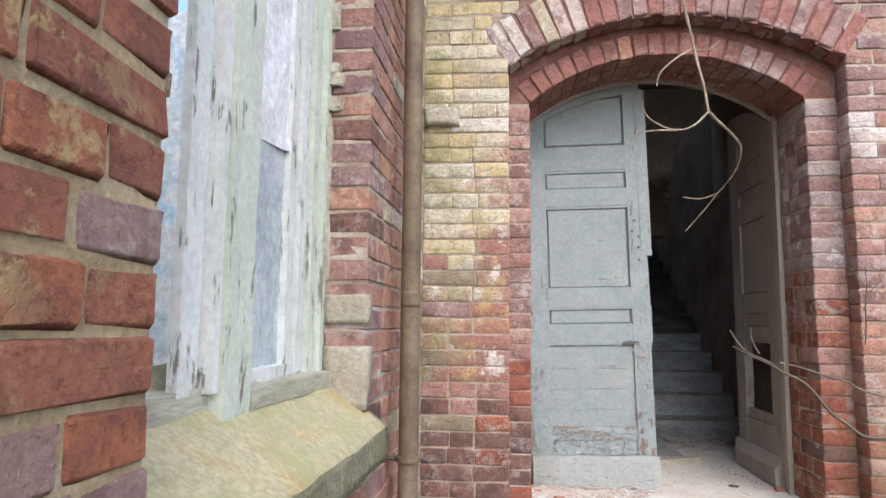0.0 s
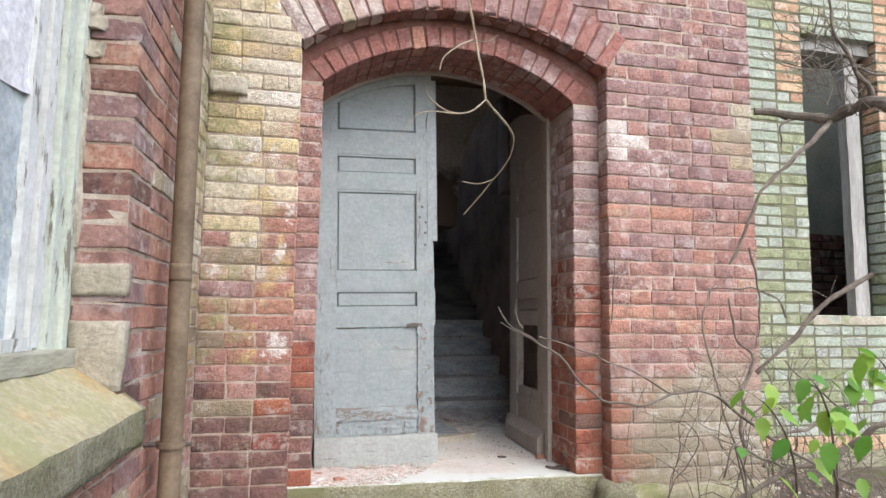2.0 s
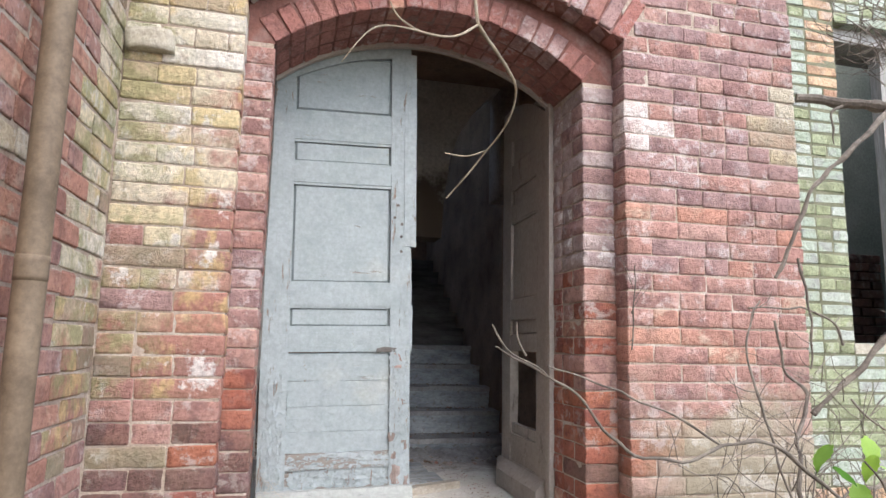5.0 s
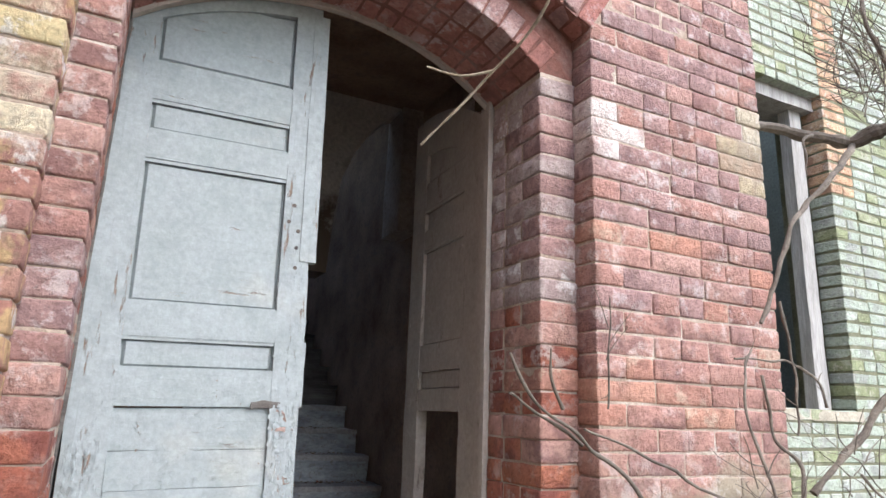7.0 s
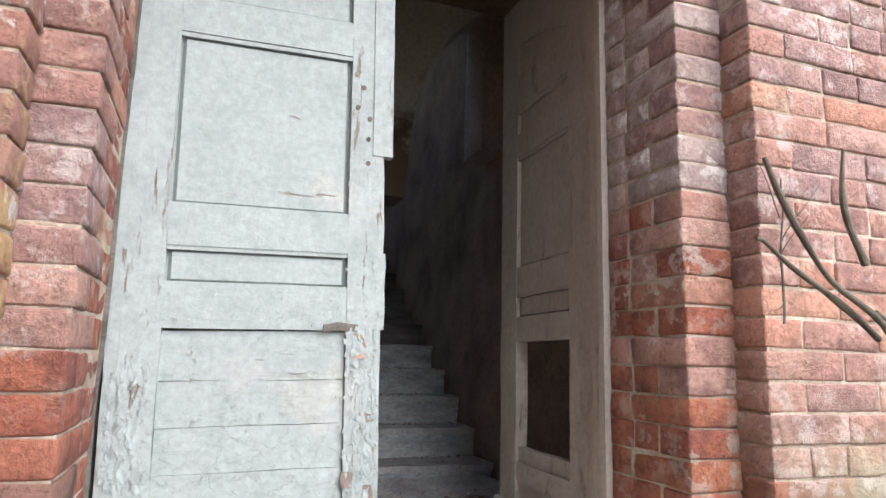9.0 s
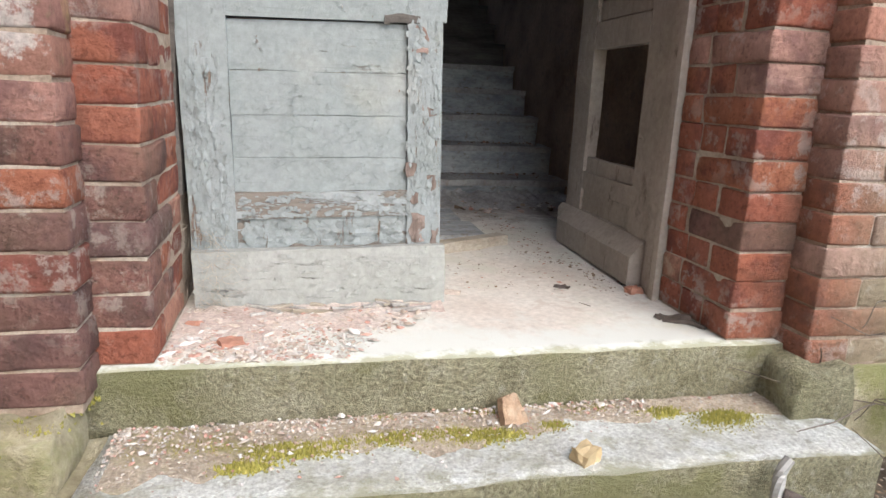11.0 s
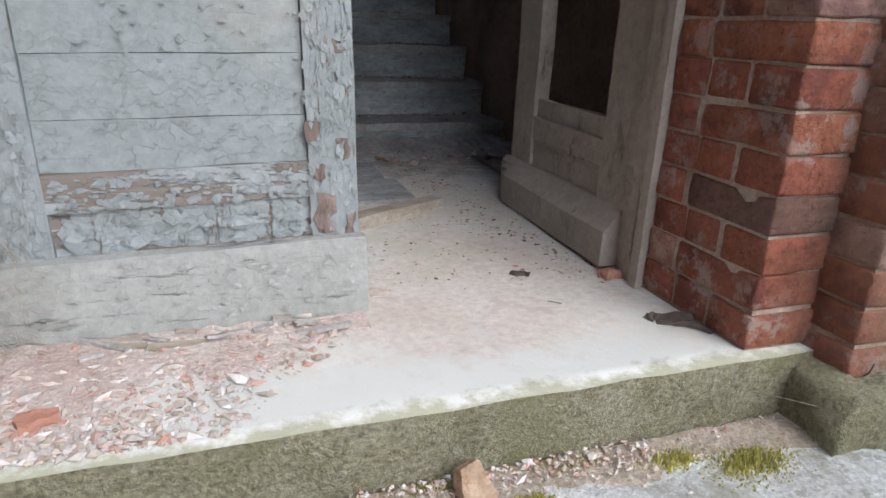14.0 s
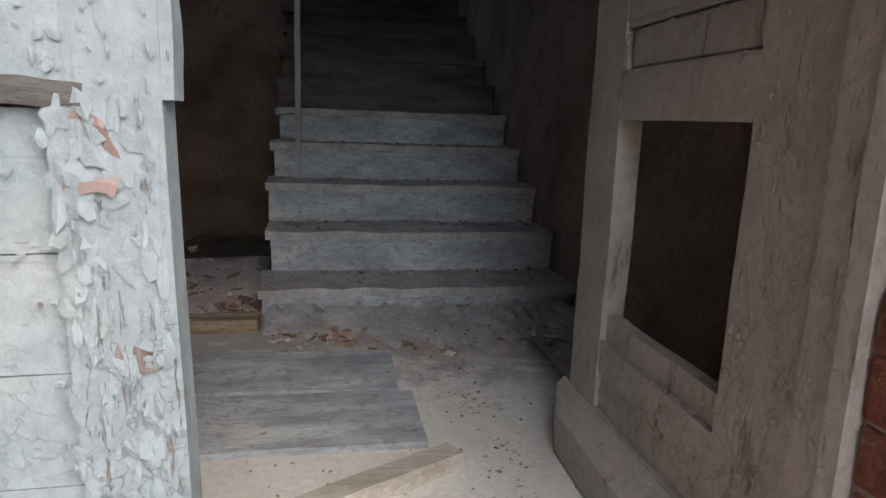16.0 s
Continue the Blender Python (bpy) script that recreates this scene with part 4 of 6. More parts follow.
paint_flakes(door_r, [(0.15, 0.572, 0.51, 0.71, 120, 0.006, 0.024), (0.15, 0.572, 1.12, 1.42, 160, 0.006, 0.02)], 0.0, PAINT_BROWN, 62)
door_r.matrix_basis = pose(1.697, 4.497, 0, 0, 0, -91.3)

r = random.Random(52)
bm = bmesh.new()
for i in range(90):                               # dusty threads and dry grass caught behind the leaf's foot
    a = Vector((r.uniform(0.325, 0.42), r.uniform(3.64, 3.69), 0.356 + 0.24 * r.random() ** 1.6))
    d = Vector((r.uniform(-0.05, 0.07), r.uniform(-0.025, 0.01), r.uniform(-0.07, 0.05)))
    e = a + d
    e.z = max(e.z, 0.356)
    tube(bm, [a, (a + e) / 2 + Vector((r.uniform(-0.02, 0.02), r.uniform(-0.012, 0.004), r.uniform(-0.015, 0.015))), e], 0.0005, 0.0003, 4, 0.004, per=4, seed=i)
tagged(part("cobweb", bm, DUSTWOOD), "dusty cobweb and dry grass at the foot of the door", "cobweb", kind="stuff")

# ---------------------------------------------------------------- stairs and hall floor boards
stairs = thing("stairs", "worn blue-grey wooden stairs covered in dust and debris", "stairs", kind="structure")
for k in range(11):
    y, z = 5.57 + 0.285 * k, 0.455 + 0.17 * k
    xl = 0.9 + 0.012 * math.sin(k * 2.1)
    # From the sixth step up, the colour is darkened for fading light.
    part("riser", worn_box(xl, 2.14, y, y + 0.03, z - 0.19, z - 0.03, (16, 1, 3), 0.003, 0.010, 7, k), BLUEBOARD if k < 5 else DARKWOOD_SHADE, stairs)
    part("tread", worn_box(xl - 0.02, 2.14, y - 0.02, y + 0.3, z - 0.035, z, (16, 4, 1), 0.012, 0.012, 7, k + 20), TREAD if k < 5 else DARKWOOD_SHADE, stairs)
part("stringer", worn_box(0.86, 0.89, 5.6, 8.7, -0.4, 0.36, (1, 10, 2), 0.003, 0.004, 5, 3), DARKPLASTER, stairs)
part("newel", worn_box(1.0, 1.025, 6.35, 6.4, 0.78, 3.2, (1, 1, 10), 0.003, 0.005, 5, 2), GREYWOOD, stairs)
for i, (x0, x1, y0, y1, rz) in enumerate([(0.72, 1.45, 4.222, 4.278, 28), (0.5, 1.36, 4.5, 4.80, -1), (0.5, 1.33, 4.82, 5.12, -2)]):
    cx, cy = (x0 + x1) / 2, (y0 + y1) / 2
    m = pose(cx, cy, FLOOR, 0, 0, rz)
    tagged(part("loose_board", worn_box(-(x1 - x0) / 2, (x1 - x0) / 2, -(y1 - y0) / 2, (y1 - y0) / 2, -0.008, 0.042 if i == 0 else 0.018, (10, 2, 1), 0.004, 0.005, 6, i * 3.0, m), DUSTWOOD if i == 0 else BLUEBOARD),
           "dusty brown batten lying on the hall floor" if i == 0 else "worn blue-grey floor board lying in dust", "board")
bm = worn_box(0.4, 0.9, 5.35, 5.45, FLOOR - 0.01, FLOOR + 0.05, (8, 2, 2), 0.006, 0.012, 8, 2.0)
tagged(part("rotten_beam", bm, ROTWOOD), "splintered rotten beam on the hall floor", "beam")

# ---------------------------------------------------------------- left window
win = thing("window_1", "old double window with peeling white paint and grimy panes", "window", kind="structure")


def wpart(name, mat, *dims, cuts=(2, 2, 24), label="", seed=0.0, parent=None, wear=0.005):
    return part(name, worn_box(*dims, cuts, 0.006, wear, 11, seed, LEFT), mat, parent or win, label)


FX0, FX1 = -0.21, -0.145                        # depth of the frame behind the wall's face
wz = 1.06
# far jamb with its stepped mouldings and the sash
for i, (name, mat, y0, y1, proud) in enumerate([
        ("jamb", WINGREEN, -1.18, -1.135, 0.004), ("jamb_moulding", WINGREEN, -1.241, -1.193, -0.012),
        ("sash_stile", WINPAINT, -1.309, -1.255, -0.026), ("sash_bead", WINPAINT, -1.375, -1.323, -0.036),
        ("mullion_bead", WINPAINT, -1.906, -1.884, 0.018), ("mullion_moulding", WINPAINT, -1.946, -1.912, -0.014), ("sash_stile", WINPAINT, -2.0, -1.952, -0.006)]):
    wpart(name, mat, FX0 if i < 4 else -0.172, FX1 + proud, y0, y1, wz - 0.03 if i < 2 else wz + 0.01, WIN_TOP, seed=i + 1.0, cuts=(2, 3, 60), wear=0.0028)
# Dark strips behind the moulding gaps paint in the shade of the grooves.
for i, y0 in enumerate((-1.33, -1.27, -1.21)):
    wpart("frame_backing", DARKWOOD_SHADE, FX0 - 0.01, FX0 + 0.012, y0, y0 + 0.07, wz, WIN_TOP, seed=i)
# mullion: a proud flat board, its foot rotten
wpart("mullion", WINGREEN, FX0, FX1 + 0.028, -1.878, -1.748, wz - 0.055, WIN_TOP, seed=4, wear=0.004, cuts=(2, 4, 60), label="flaking pale green mullion with a rotten foot")
wpart("bottom_rail", WINPAINT, FX0, FX1 - 0.03, -1.742, -1.28, wz + 0.0, wz + 0.035, cuts=(2, 14, 2), seed=8)
wpart("rail_lip", SILLWOOD, FX0, FX1 + 0.03, -1.742, -1.15, wz - 0.045, wz + 0.002, cuts=(2, 14, 2), seed=10, label="weathered bare drip board")
wpart("bottom_rail", SILLWOOD, FX0, FX1 - 0.005, WIN0, -1.845, wz - 0.03, wz + 0.02, cuts=(2, 10, 2), seed=9)
wpart("sub_sill", SILLWOOD, FX0 - 0.05, FX1 - 0.012, WIN0, WIN1, wz - 0.11, wz - 0.047, cuts=(2, 16, 2), seed=11, label="rotten bare wood under the sash", wear=0.008)
wpart("pane", GRIME, FX0 + 0.0, FX0 + 0.008, -1.742, -1.372, wz + 0.03, 1.73, cuts=(1, 4, 6), wear=0.002, label="grimy blue-grey panel in the sash")
wpart("paper", WHITEWALL, FX0 + 0.012, FX0 + 0.016, -1.742, -1.372, 1.7, WIN_TOP, cuts=(1, 8, 16), seed=3, wear=0.014, label="torn white paper over the upper pane")
glass = wpart("glass", GLASS, FX0 - 0.012, FX0 - 0.008, -1.742, -1.372, wz + 0.03, WIN_TOP, cuts=(1, 1, 1), wear=0.0)
glass.visible_shadow = False
wpart("glazing_bar", ROTWOOD, FX0 + 0.01, FX1 - 0.03, WIN0, -2.04, 1.63, 1.675, cuts=(1, 4, 1), seed=4)
# second sash and the whitewashed room behind
solid("wall_room", [(-1.9, -1.7, -5.0, 0.0, 0.0, 2.7)], MURAL, "pale room wall with blue stains behind the window", m=LEFT)
solid("wall_room_end", [(-1.9, -0.45, -0.32, -0.2, 0.0, 2.7), (-1.9, -0.45, -5.2, -5.0, 0.0, 2.7)], MURAL, "whitewashed room wall behind the window", m=LEFT)
solid("floor_room", [(-1.9, -0.45, -5.2, -0.2, -0.1, 0.1)], GREYWOOD, "grey boarded room floor", "floor", m=LEFT)

# sill: sloping cement slab
bm = worn_box(-0.28, 0.058, WIN0 - 0.04, WIN1 + 0.07, 0.79, 0.89, (6, 26, 4), 0.014, 0.006, 8, 3.0)
for v in bm.verts:
    up = (v.co.z - 0.79) / 0.1
    v.co.z += (0.058 - v.co.x) * 0.7 * min(max(up, 0.0), 1.0)
    if v.co.x > 0.02:
        v.co.x += 0.012 * noise.noise(v.co * 14)
    v.co = LEFT @ v.co
tagged(part("window_sill", two_tone(bm, 0.6), [SILL, STONE_RISER], smooth=True), "sloping ochre cement window sill with mossy edge", "window sill", kind="structure")
tagged(part("cement_patch", worn_box(-0.14, 0.004, WIN1 - 0.005, WIN1 + 0.05, WIN_Z - 0.06, 1.14, (5, 3, 8), 0.008, 0.008, 9, 5, LEFT), PATCH, smooth=True), "pale cement patch at the foot of the window reveal", "patch", kind="structure")
tagged(part("cement_patch", worn_box(-0.14, 0.002, WIN1 - 0.004, WIN1 + 0.04, 1.21, 1.30, (5, 3, 6), 0.008, 0.008, 9, 6, LEFT), PATCH, smooth=True), "pale cement patch on the window reveal", "patch", kind="structure")

for i, (z0, z1, w) in enumerate([(1.99, 2.06, 0.045), (2.18, 2.28, 0.03), (2.37, 2.48, 0.04), (1.9, 1.95, 0.05), (1.34, 1.9, 0.012)]):
    tagged(part("plaster_remnant", worn_box(-0.15, -0.145 + w, WIN1 - 0.012, WIN1 + 0.01, z0, z1, (6, 1, 9), 0.003, 0.016, 30, i * 3.1, LEFT), PATCH), "scrap of white plaster clinging to the window reveal", "plaster", "plaster scraps", kind="structure")

# ---------------------------------------------------------------- drainpipe
pipe = thing("drainpipe", "rust-brown painted cast-iron drainpipe in the wall corner", "pipe", kind="structure")
PX, PY = -0.167, 2.43
bm = bmesh.new()
tube(bm, [(PX - 0.002, PY, -0.25), (PX, PY, 0.6), (PX, PY, 1.4), (PX - 0.003, PY + 0.004, 2.4), (PX - 0.006, PY + 0.008, 3.8)], 0.036, 0.035, 24, per=8)
part("tube", bm, RUST, pipe, smooth=True)
bm = bmesh.new()
tube(bm, [(PX, PY, 1.27), (PX, PY, 1.3), (PX, PY, 1.33)], 0.0366, 0.0366, 24, per=2)
part("collar", bm, RUST, pipe, smooth=True)
bm = bmesh.new()
tube(bm, [(PX, PY, 0.724), (PX, PY, 0.733), (PX, PY, 0.742)], 0.046, 0.046, 24, per=2)
part("clamp", bm, RUST, pipe)
bm = bmesh.new()
tube(bm, [(PX + 0.04, PY - 0.005, 0.733), (PX + 0.058, PY - 0.005, 0.733), (PX + 0.062, PY, 0.737)], 0.008, 0.006, 8, per=2)
tube(bm, [(PX - 0.09, PY, 0.733), (PX - 0.06, PY, 0.733), (PX - 0.04, PY, 0.733)], 0.009, 0.009, 8, per=2)
part("bolt", bm, IRON, pipe)

# ---------------------------------------------------------------- green wall's window
gwin = thing("window_2", "empty window opening with a leaning grey timber post", "window", kind="structure")
part("post", worn_box(4.3, 4.42, 4.16, 4.24, GWZ, GWT + 0.05, (2, 2, 16), 0.006, 0.006, 5, 2, Matrix.Identity(4)), GREYWOOD, gwin)
part("lintel", worn_box(GW0 - 0.1, GW1 + 0.1, 4.1, 4.4, GWT - 0.12, GWT + 0.02, (6, 2, 2), 0.01, 0.008, 6, 3), GREYWOOD, gwin)
part("window_sill", worn_box(GW0 - 0.01, GW1 + 0.05, GREEN_Y - 0.004, 4.4, GWZ - 0.06, GWZ, (8, 3, 2), 0.012, 0.01, 8, 4), PATCH, gwin, "broken cement sill")
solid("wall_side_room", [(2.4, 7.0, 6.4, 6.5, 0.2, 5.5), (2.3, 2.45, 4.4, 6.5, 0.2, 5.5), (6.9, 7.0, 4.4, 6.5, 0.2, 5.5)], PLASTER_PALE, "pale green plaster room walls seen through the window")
# Unseen part ceiling, placed so that daylight reaches the room's back wall.
solid("added_part_ceiling", [(2.3, 3.7, 4.38, 6.5, 3.9, 4.0)], PLASTER, "part ceiling added over the side room, left open to admit daylight", "ceiling")
solid("floor_side_room", [(2.4, 7.0, 4.4, 6.5, 0.2, 0.3)], GREYWOOD, "floor of the side room", "floor")

# ---------------------------------------------------------------- vegetation
vine = thing("hanging_vine", "thin dry forked twig hanging in front of the doorway", "branch")
bm = bmesh.new()
tube(bm, [(0.62, 3.24, 3.55), (0.63, 2.95, 3.5), (0.66, 2.5, 3.35), (0.70, 2.22, 3.0), (0.735, 2.16, 2.7), (0.765, 2.15, 2.25), (0.79, 2.12, 2.05), (0.812, 2.1, 1.88)], 0.0048, 0.0045, 7, 0.006, 0.5)
part("stem", bm, TWIG, vine)
bm = bmesh.new()
tube(bm, [(0.812, 2.1, 1.88), (0.875, 2.16, 1.85), (0.945, 2.24, 1.825), (0.97, 2.285, 1.80), (0.968, 2.34, 1.745), (0.93, 2.43, 1.675), (0.845, 2.515, 1.56)], 0.0045, 0.0022, 7, 0.004, 0.5)
tube(bm, [(0.932, 2.42, 1.682), (0.88, 2.44, 1.668), (0.824, 2.456, 1.678)], 0.003, 0.0018, 6, 0.002)
part("twig", bm, TWIG, vine)
bm = bmesh.new()
tube(bm, [(0.812, 2.1, 1.88), (0.76, 2.06, 1.83), (0.7, 2.02, 1.8), (0.62, 1.98, 1.785), (0.56, 1.95, 1.765), (0.52, 1.93, 1.72), (0.49, 1.92, 1.67)], 0.0034, 0.0012, 6, 0.004, 0.4)
tube(bm, [(0.7, 2.02, 1.8), (0.66, 2.03, 1.81), (0.62, 2.06, 1.85), (0.6, 2.07, 1.89)], 0.003, 0.0016, 6, 0.003)
tube(bm, [(0.775, 2.14, 2.1), (0.72, 2.1, 2.06), (0.66, 2.07, 2.0), (0.645, 2.06, 1.95)], 0.0035, 0.002, 6, 0.003)
tube(bm, [(0.775, 2.14, 2.1), (0.82, 2.12, 2.09), (0.86, 2.12, 2.12)], 0.004, 0.002, 6, 0.003)
part("twig", bm, TWIG, vine)

bush = thing("bush", "leafless bush with a grey limb and young green leaves", "bush")
STEMS = [
    ([(2.85, 2.6, 0.0), (2.74, 2.6, 0.38), (2.58, 2.6, 0.48), (2.37, 2.6, 0.59), (2.19, 2.6, 0.7), (2.01, 2.58, 0.82), (1.9, 2.56, 0.86), (1.76, 2.54, 0.86), (1.57, 2.5, 0.82), (1.36, 2.46, 0.87), (1.2, 2.42, 1.01), (1.11, 2.41, 1.06), (1.0, 2.38, 1.13), (0.945, 2.37, 1.2)], 0.011, 0.0024),
    ([(1.73, 2.54, 0.86), (1.54, 2.5, 0.96), (1.3, 2.46, 1.04), (1.12, 2.42, 1.09)], 0.005, 0.002),
    ([(1.11, 2.41, 1.06), (0.98, 2.4, 1.14), (0.955, 2.4, 1.15)], 0.004, 0.0018),
    ([(1.03, 2.36, 1.12), (1.0, 2.35, 1.17), (1.0, 2.35, 1.21)], 0.004, 0.0018),
    ([(3.04, 2.8, 1.4), (2.86, 2.88, 1.27), (2.68, 2.95, 1.07), (2.52, 3.0, 0.9)], 0.015, 0.014),
    ([(2.44, 3.1, 1.28), (2.47, 3.1, 1.08), (2.53, 3.05, 0.98), (2.43, 3.0, 0.83), (2.35, 2.92, 0.75), (2.31, 2.85, 0.57)], 0.006, 0.011),
    ([(2.33, 3.12, 1.33), (2.5, 3.12, 1.34), (2.62, 3.12, 1.33), (2.75, 3.12, 1.27), (2.79, 3.12, 1.18)], 0.004, 0.006),
    ([(2.59, 3.12, 1.56), (2.62, 3.12, 1.41), (2.64, 3.12, 1.26), (2.62, 3.12, 1.08)], 0.007, 0.005),
    ([(3.21, 2.4, 0.78), (2.98, 2.5, 0.72), (2.82, 2.55, 0.72), (2.72, 2.6, 0.64), (2.57, 2.65, 0.53), (2.41, 2.7, 0.49), (2.26, 2.7, 0.42), (2.12, 2.7, 0.36)], 0.022, 0.012),
    ([(1.98, 2.6, 0.67), (2.16, 2.65, 0.6), (2.39, 2.7, 0.51)], 0.004, 0.008),
    ([(2.32, 3.05, 1.36), (2.21, 3.0, 1.2), (2.19, 2.95, 1.05), (2.2, 2.9, 0.89), (2.19, 2.8, 0.7), (2.22, 2.75, 0.5), (2.21, 2.7, 0.37)], 0.005, 0.006),
    ([(3.68, 2.9, 0.77), (3.45, 2.9, 0.76), (3.01, 2.95, 0.74), (2.79, 2.95, 0.64), (2.58, 2.95, 0.58), (2.46, 2.9, 0.46)], 0.013, 0.008),
    ([(1.81, 3.15, 1.49), (1.8, 3.15, 1.33), (1.8, 3.15, 1.23), (1.79, 3.15, 1.14)], 0.003, 0.004),
    ([(2.86, 2.6, 0.85), (3.02, 2.6, 0.77), (3.1, 2.6, 0.72)], 0.007, 0.006),
    ([(2.6, 2.9, 0.97), (2.66, 2.8, 0.85), (2.76, 2.7, 0.74)], 0.005, 0.006),
    ([(2.02, 2.6, 0.49), (2.07, 2.6, 0.63), (2.13, 2.6, 0.4)], 0.004, 0.005),
    ([(2.8, 3.3, 2.38), (2.92, 3.24, 2.365), (3.03, 3.17, 2.33), (3.135, 3.11, 2.305), (3.19, 3.02, 2.34), (3.22, 2.9, 2.35), (3.26, 2.8, 2.28), (3.31, 2.7, 2.19), (3.38, 2.55, 2.07)], 0.026, 0.05),
    ([(3.23, 2.9, 2.38), (3.15, 2.9, 2.47), (3.1, 2.9, 2.55), (3.03, 2.9, 2.65), (2.98, 2.9, 2.72), (2.98, 2.9, 2.83), (2.97, 2.9, 2.95)], 0.016, 0.007),
    ([(3.52, 2.7, 2.38), (3.39, 2.75, 2.41), (3.27, 2.82, 2.46), (3.19, 2.88, 2.49), (3.12, 2.9, 2.55)], 0.012, 0.006),
    ([(3.13, 3.1, 2.3), (3.03, 3.07, 2.2), (2.89, 3.05, 2.1), (2.78, 3.05, 2.0), (2.64, 3.06, 1.86), (2.56, 3.08, 1.68), (2.45, 3.1, 1.45)], 0.017, 0.009),
    ([(2.86, 3.1, 2.27), (2.8, 3.1, 2.23), (2.8, 3.1, 2.15), (2.81, 3.1, 2.08)], 0.008, 0.003),
]
for pts, r0, r1 in STEMS:
    bm = bmesh.new()
    tube(bm, pts, r0 * 0.85, r1 * 0.85, 9, 0.016, 0.45, per=7, seed=r0 * 300)
    part("branch", bm, BARK, bush)
rng = random.Random(3)
for pts, r0, r1 in STEMS[4:16] + STEMS[:1]:                   # short side twigs along the stems
    path = smooth_path(pts, 5)
    for _ in range(4):
        g = path[rng.randrange(2, len(path))]
        if g.x < 1.35:
            continue
        h = Vector((rng.uniform(-0.16, 0.14), rng.uniform(-0.05, 0.03), rng.uniform(-0.04, 0.15)))
        bm = bmesh.new()
        tube(bm, [g, g + h * 0.45 + Vector((0, 0, rng.uniform(-0.02, 0.02))), g + h], min(r0, r1, 0.004) * 0.7, 0.0007, 6, 0.012, 0.3, per=4, seed=h.x * 50)
        part("twig", bm, BARK, bush)
rng = random.Random(5)
bm = bmesh.new()
for i in range(60):                              # fine dead twigs round the thick limb
    s = Vector((rng.uniform(2.85, 3.25), rng.uniform(2.88, 2.98), rng.uniform(2.3, 2.75)))
    d = Vector((rng.uniform(-0.4, 0.1), rng.uniform(-0.15, 0.15), rng.uniform(-0.12, 0.3)))
    k = Vector((rng.uniform(-0.12, 0.12), rng.uniform(-0.1, 0.1), rng.uniform(-0.1, 0.12)))
    tube(bm, [s, s + d * 0.4 + k, s + d * 0.8 - k * 0.5, s + d * 1.1], rng.uniform(0.0018, 0.0035), 0.0008, 5, 0.012, per=3, seed=i)
tagged(part("twig_tangle", bm, BARK, bush), kind="stuff")
bm = bmesh.new()
for i in range(220):                             # low tangle by the green wall
    s = Vector((rng.uniform(1.9, 3.5), rng.uniform(2.7, 3.9), 0.0))
    s.z = max(ground_z(s.x, s.y), 0.02)
    d = Vector((rng.uniform(-0.6, 0.6), rng.uniform(-0.2, 0.3), rng.uniform(0.03, 0.4)))
    k = Vector((rng.uniform(-0.1, 0.1), rng.uniform(-0.05, 0.1), rng.uniform(0.0, 0.15)))
    tube(bm, [s, s + d * 0.4 + k, s + d * 0.8, s + d * 1.1 - k * 0.4], rng.uniform(0.0016, 0.0042), 0.001, 5, 0.012, per=3, seed=i)
tagged(part("twig_tangle", bm, BARK, bush), kind="stuff")

for i in range(30):                              # thin dark shoots arching before the wall
    s = Vector((rng.uniform(2.0, 3.1), rng.uniform(2.75, 3.12), rng.uniform(0.3, 0.75)))
    d = Vector((rng.uniform(-0.65, 0.45), rng.uniform(-0.15, 0.05), rng.uniform(0.05, 0.5)))
    k = Vector((rng.uniform(-0.12, 0.12), rng.uniform(-0.06, 0.03), rng.uniform(-0.02, 0.1)))
    bm = bmesh.new()
    tube(bm, [s - Vector((rng.uniform(-0.2, 0.2), 0.0, 0.3)), s, s + d * 0.5 + k, s + d - k * 0.6], rng.uniform(0.0016, 0.0036), 0.0008, 6, 0.03, 0.3, per=6, seed=i)
    e = s + d * 0.5 + k
    for q in range(rng.randrange(1, 4)):
        g = e + d * 0.12 * q
        h = Vector((rng.uniform(-0.2, 0.2), rng.uniform(-0.06, 0.02), rng.uniform(0.02, 0.16)))
        tube(bm, [g, g + h * 0.5 + Vector((0, 0, 0.01)), g + h], 0.002, 0.0008, 5, 0.008, per=3, seed=q)
    part("shoot", bm, BARK, bush)


def leaf_mesh(seed):
    """A pointed oval leaf, folded along the midrib, with a toothed edge."""
    r = random.Random(seed)
    bm = bmesh.new()
    n = 12
    rib, lo, ro = [], [], []
    for i in range(n + 1):
        t = i / n
        w = 0.29 * math.sin(math.pi * t ** 0.75) ** 0.9 * (1.08 if i % 2 else 0.9) * (1 + 0.06 * r.uniform(-1, 1))
        bend = -0.25 * t * t
        rib.append(bm.verts.new((t, 0, bend)))
        lo.append(bm.verts.new((t - 0.04, w, bend + 0.16 * w + 0.03 * math.sin(9 * t))))
        ro.append(bm.verts.new((t - 0.04, -w, bend + 0.16 * w + 0.03 * math.cos(8 * t))))
    for i in range(n):
        bm.faces.new((rib[i], rib[i + 1], lo[i + 1], lo[i]))
        bm.faces.new((ro[i], ro[i + 1], rib[i + 1], rib[i]))
    me = finish("leaf", bm, LEAF)
    me.shade_smooth()
    return me


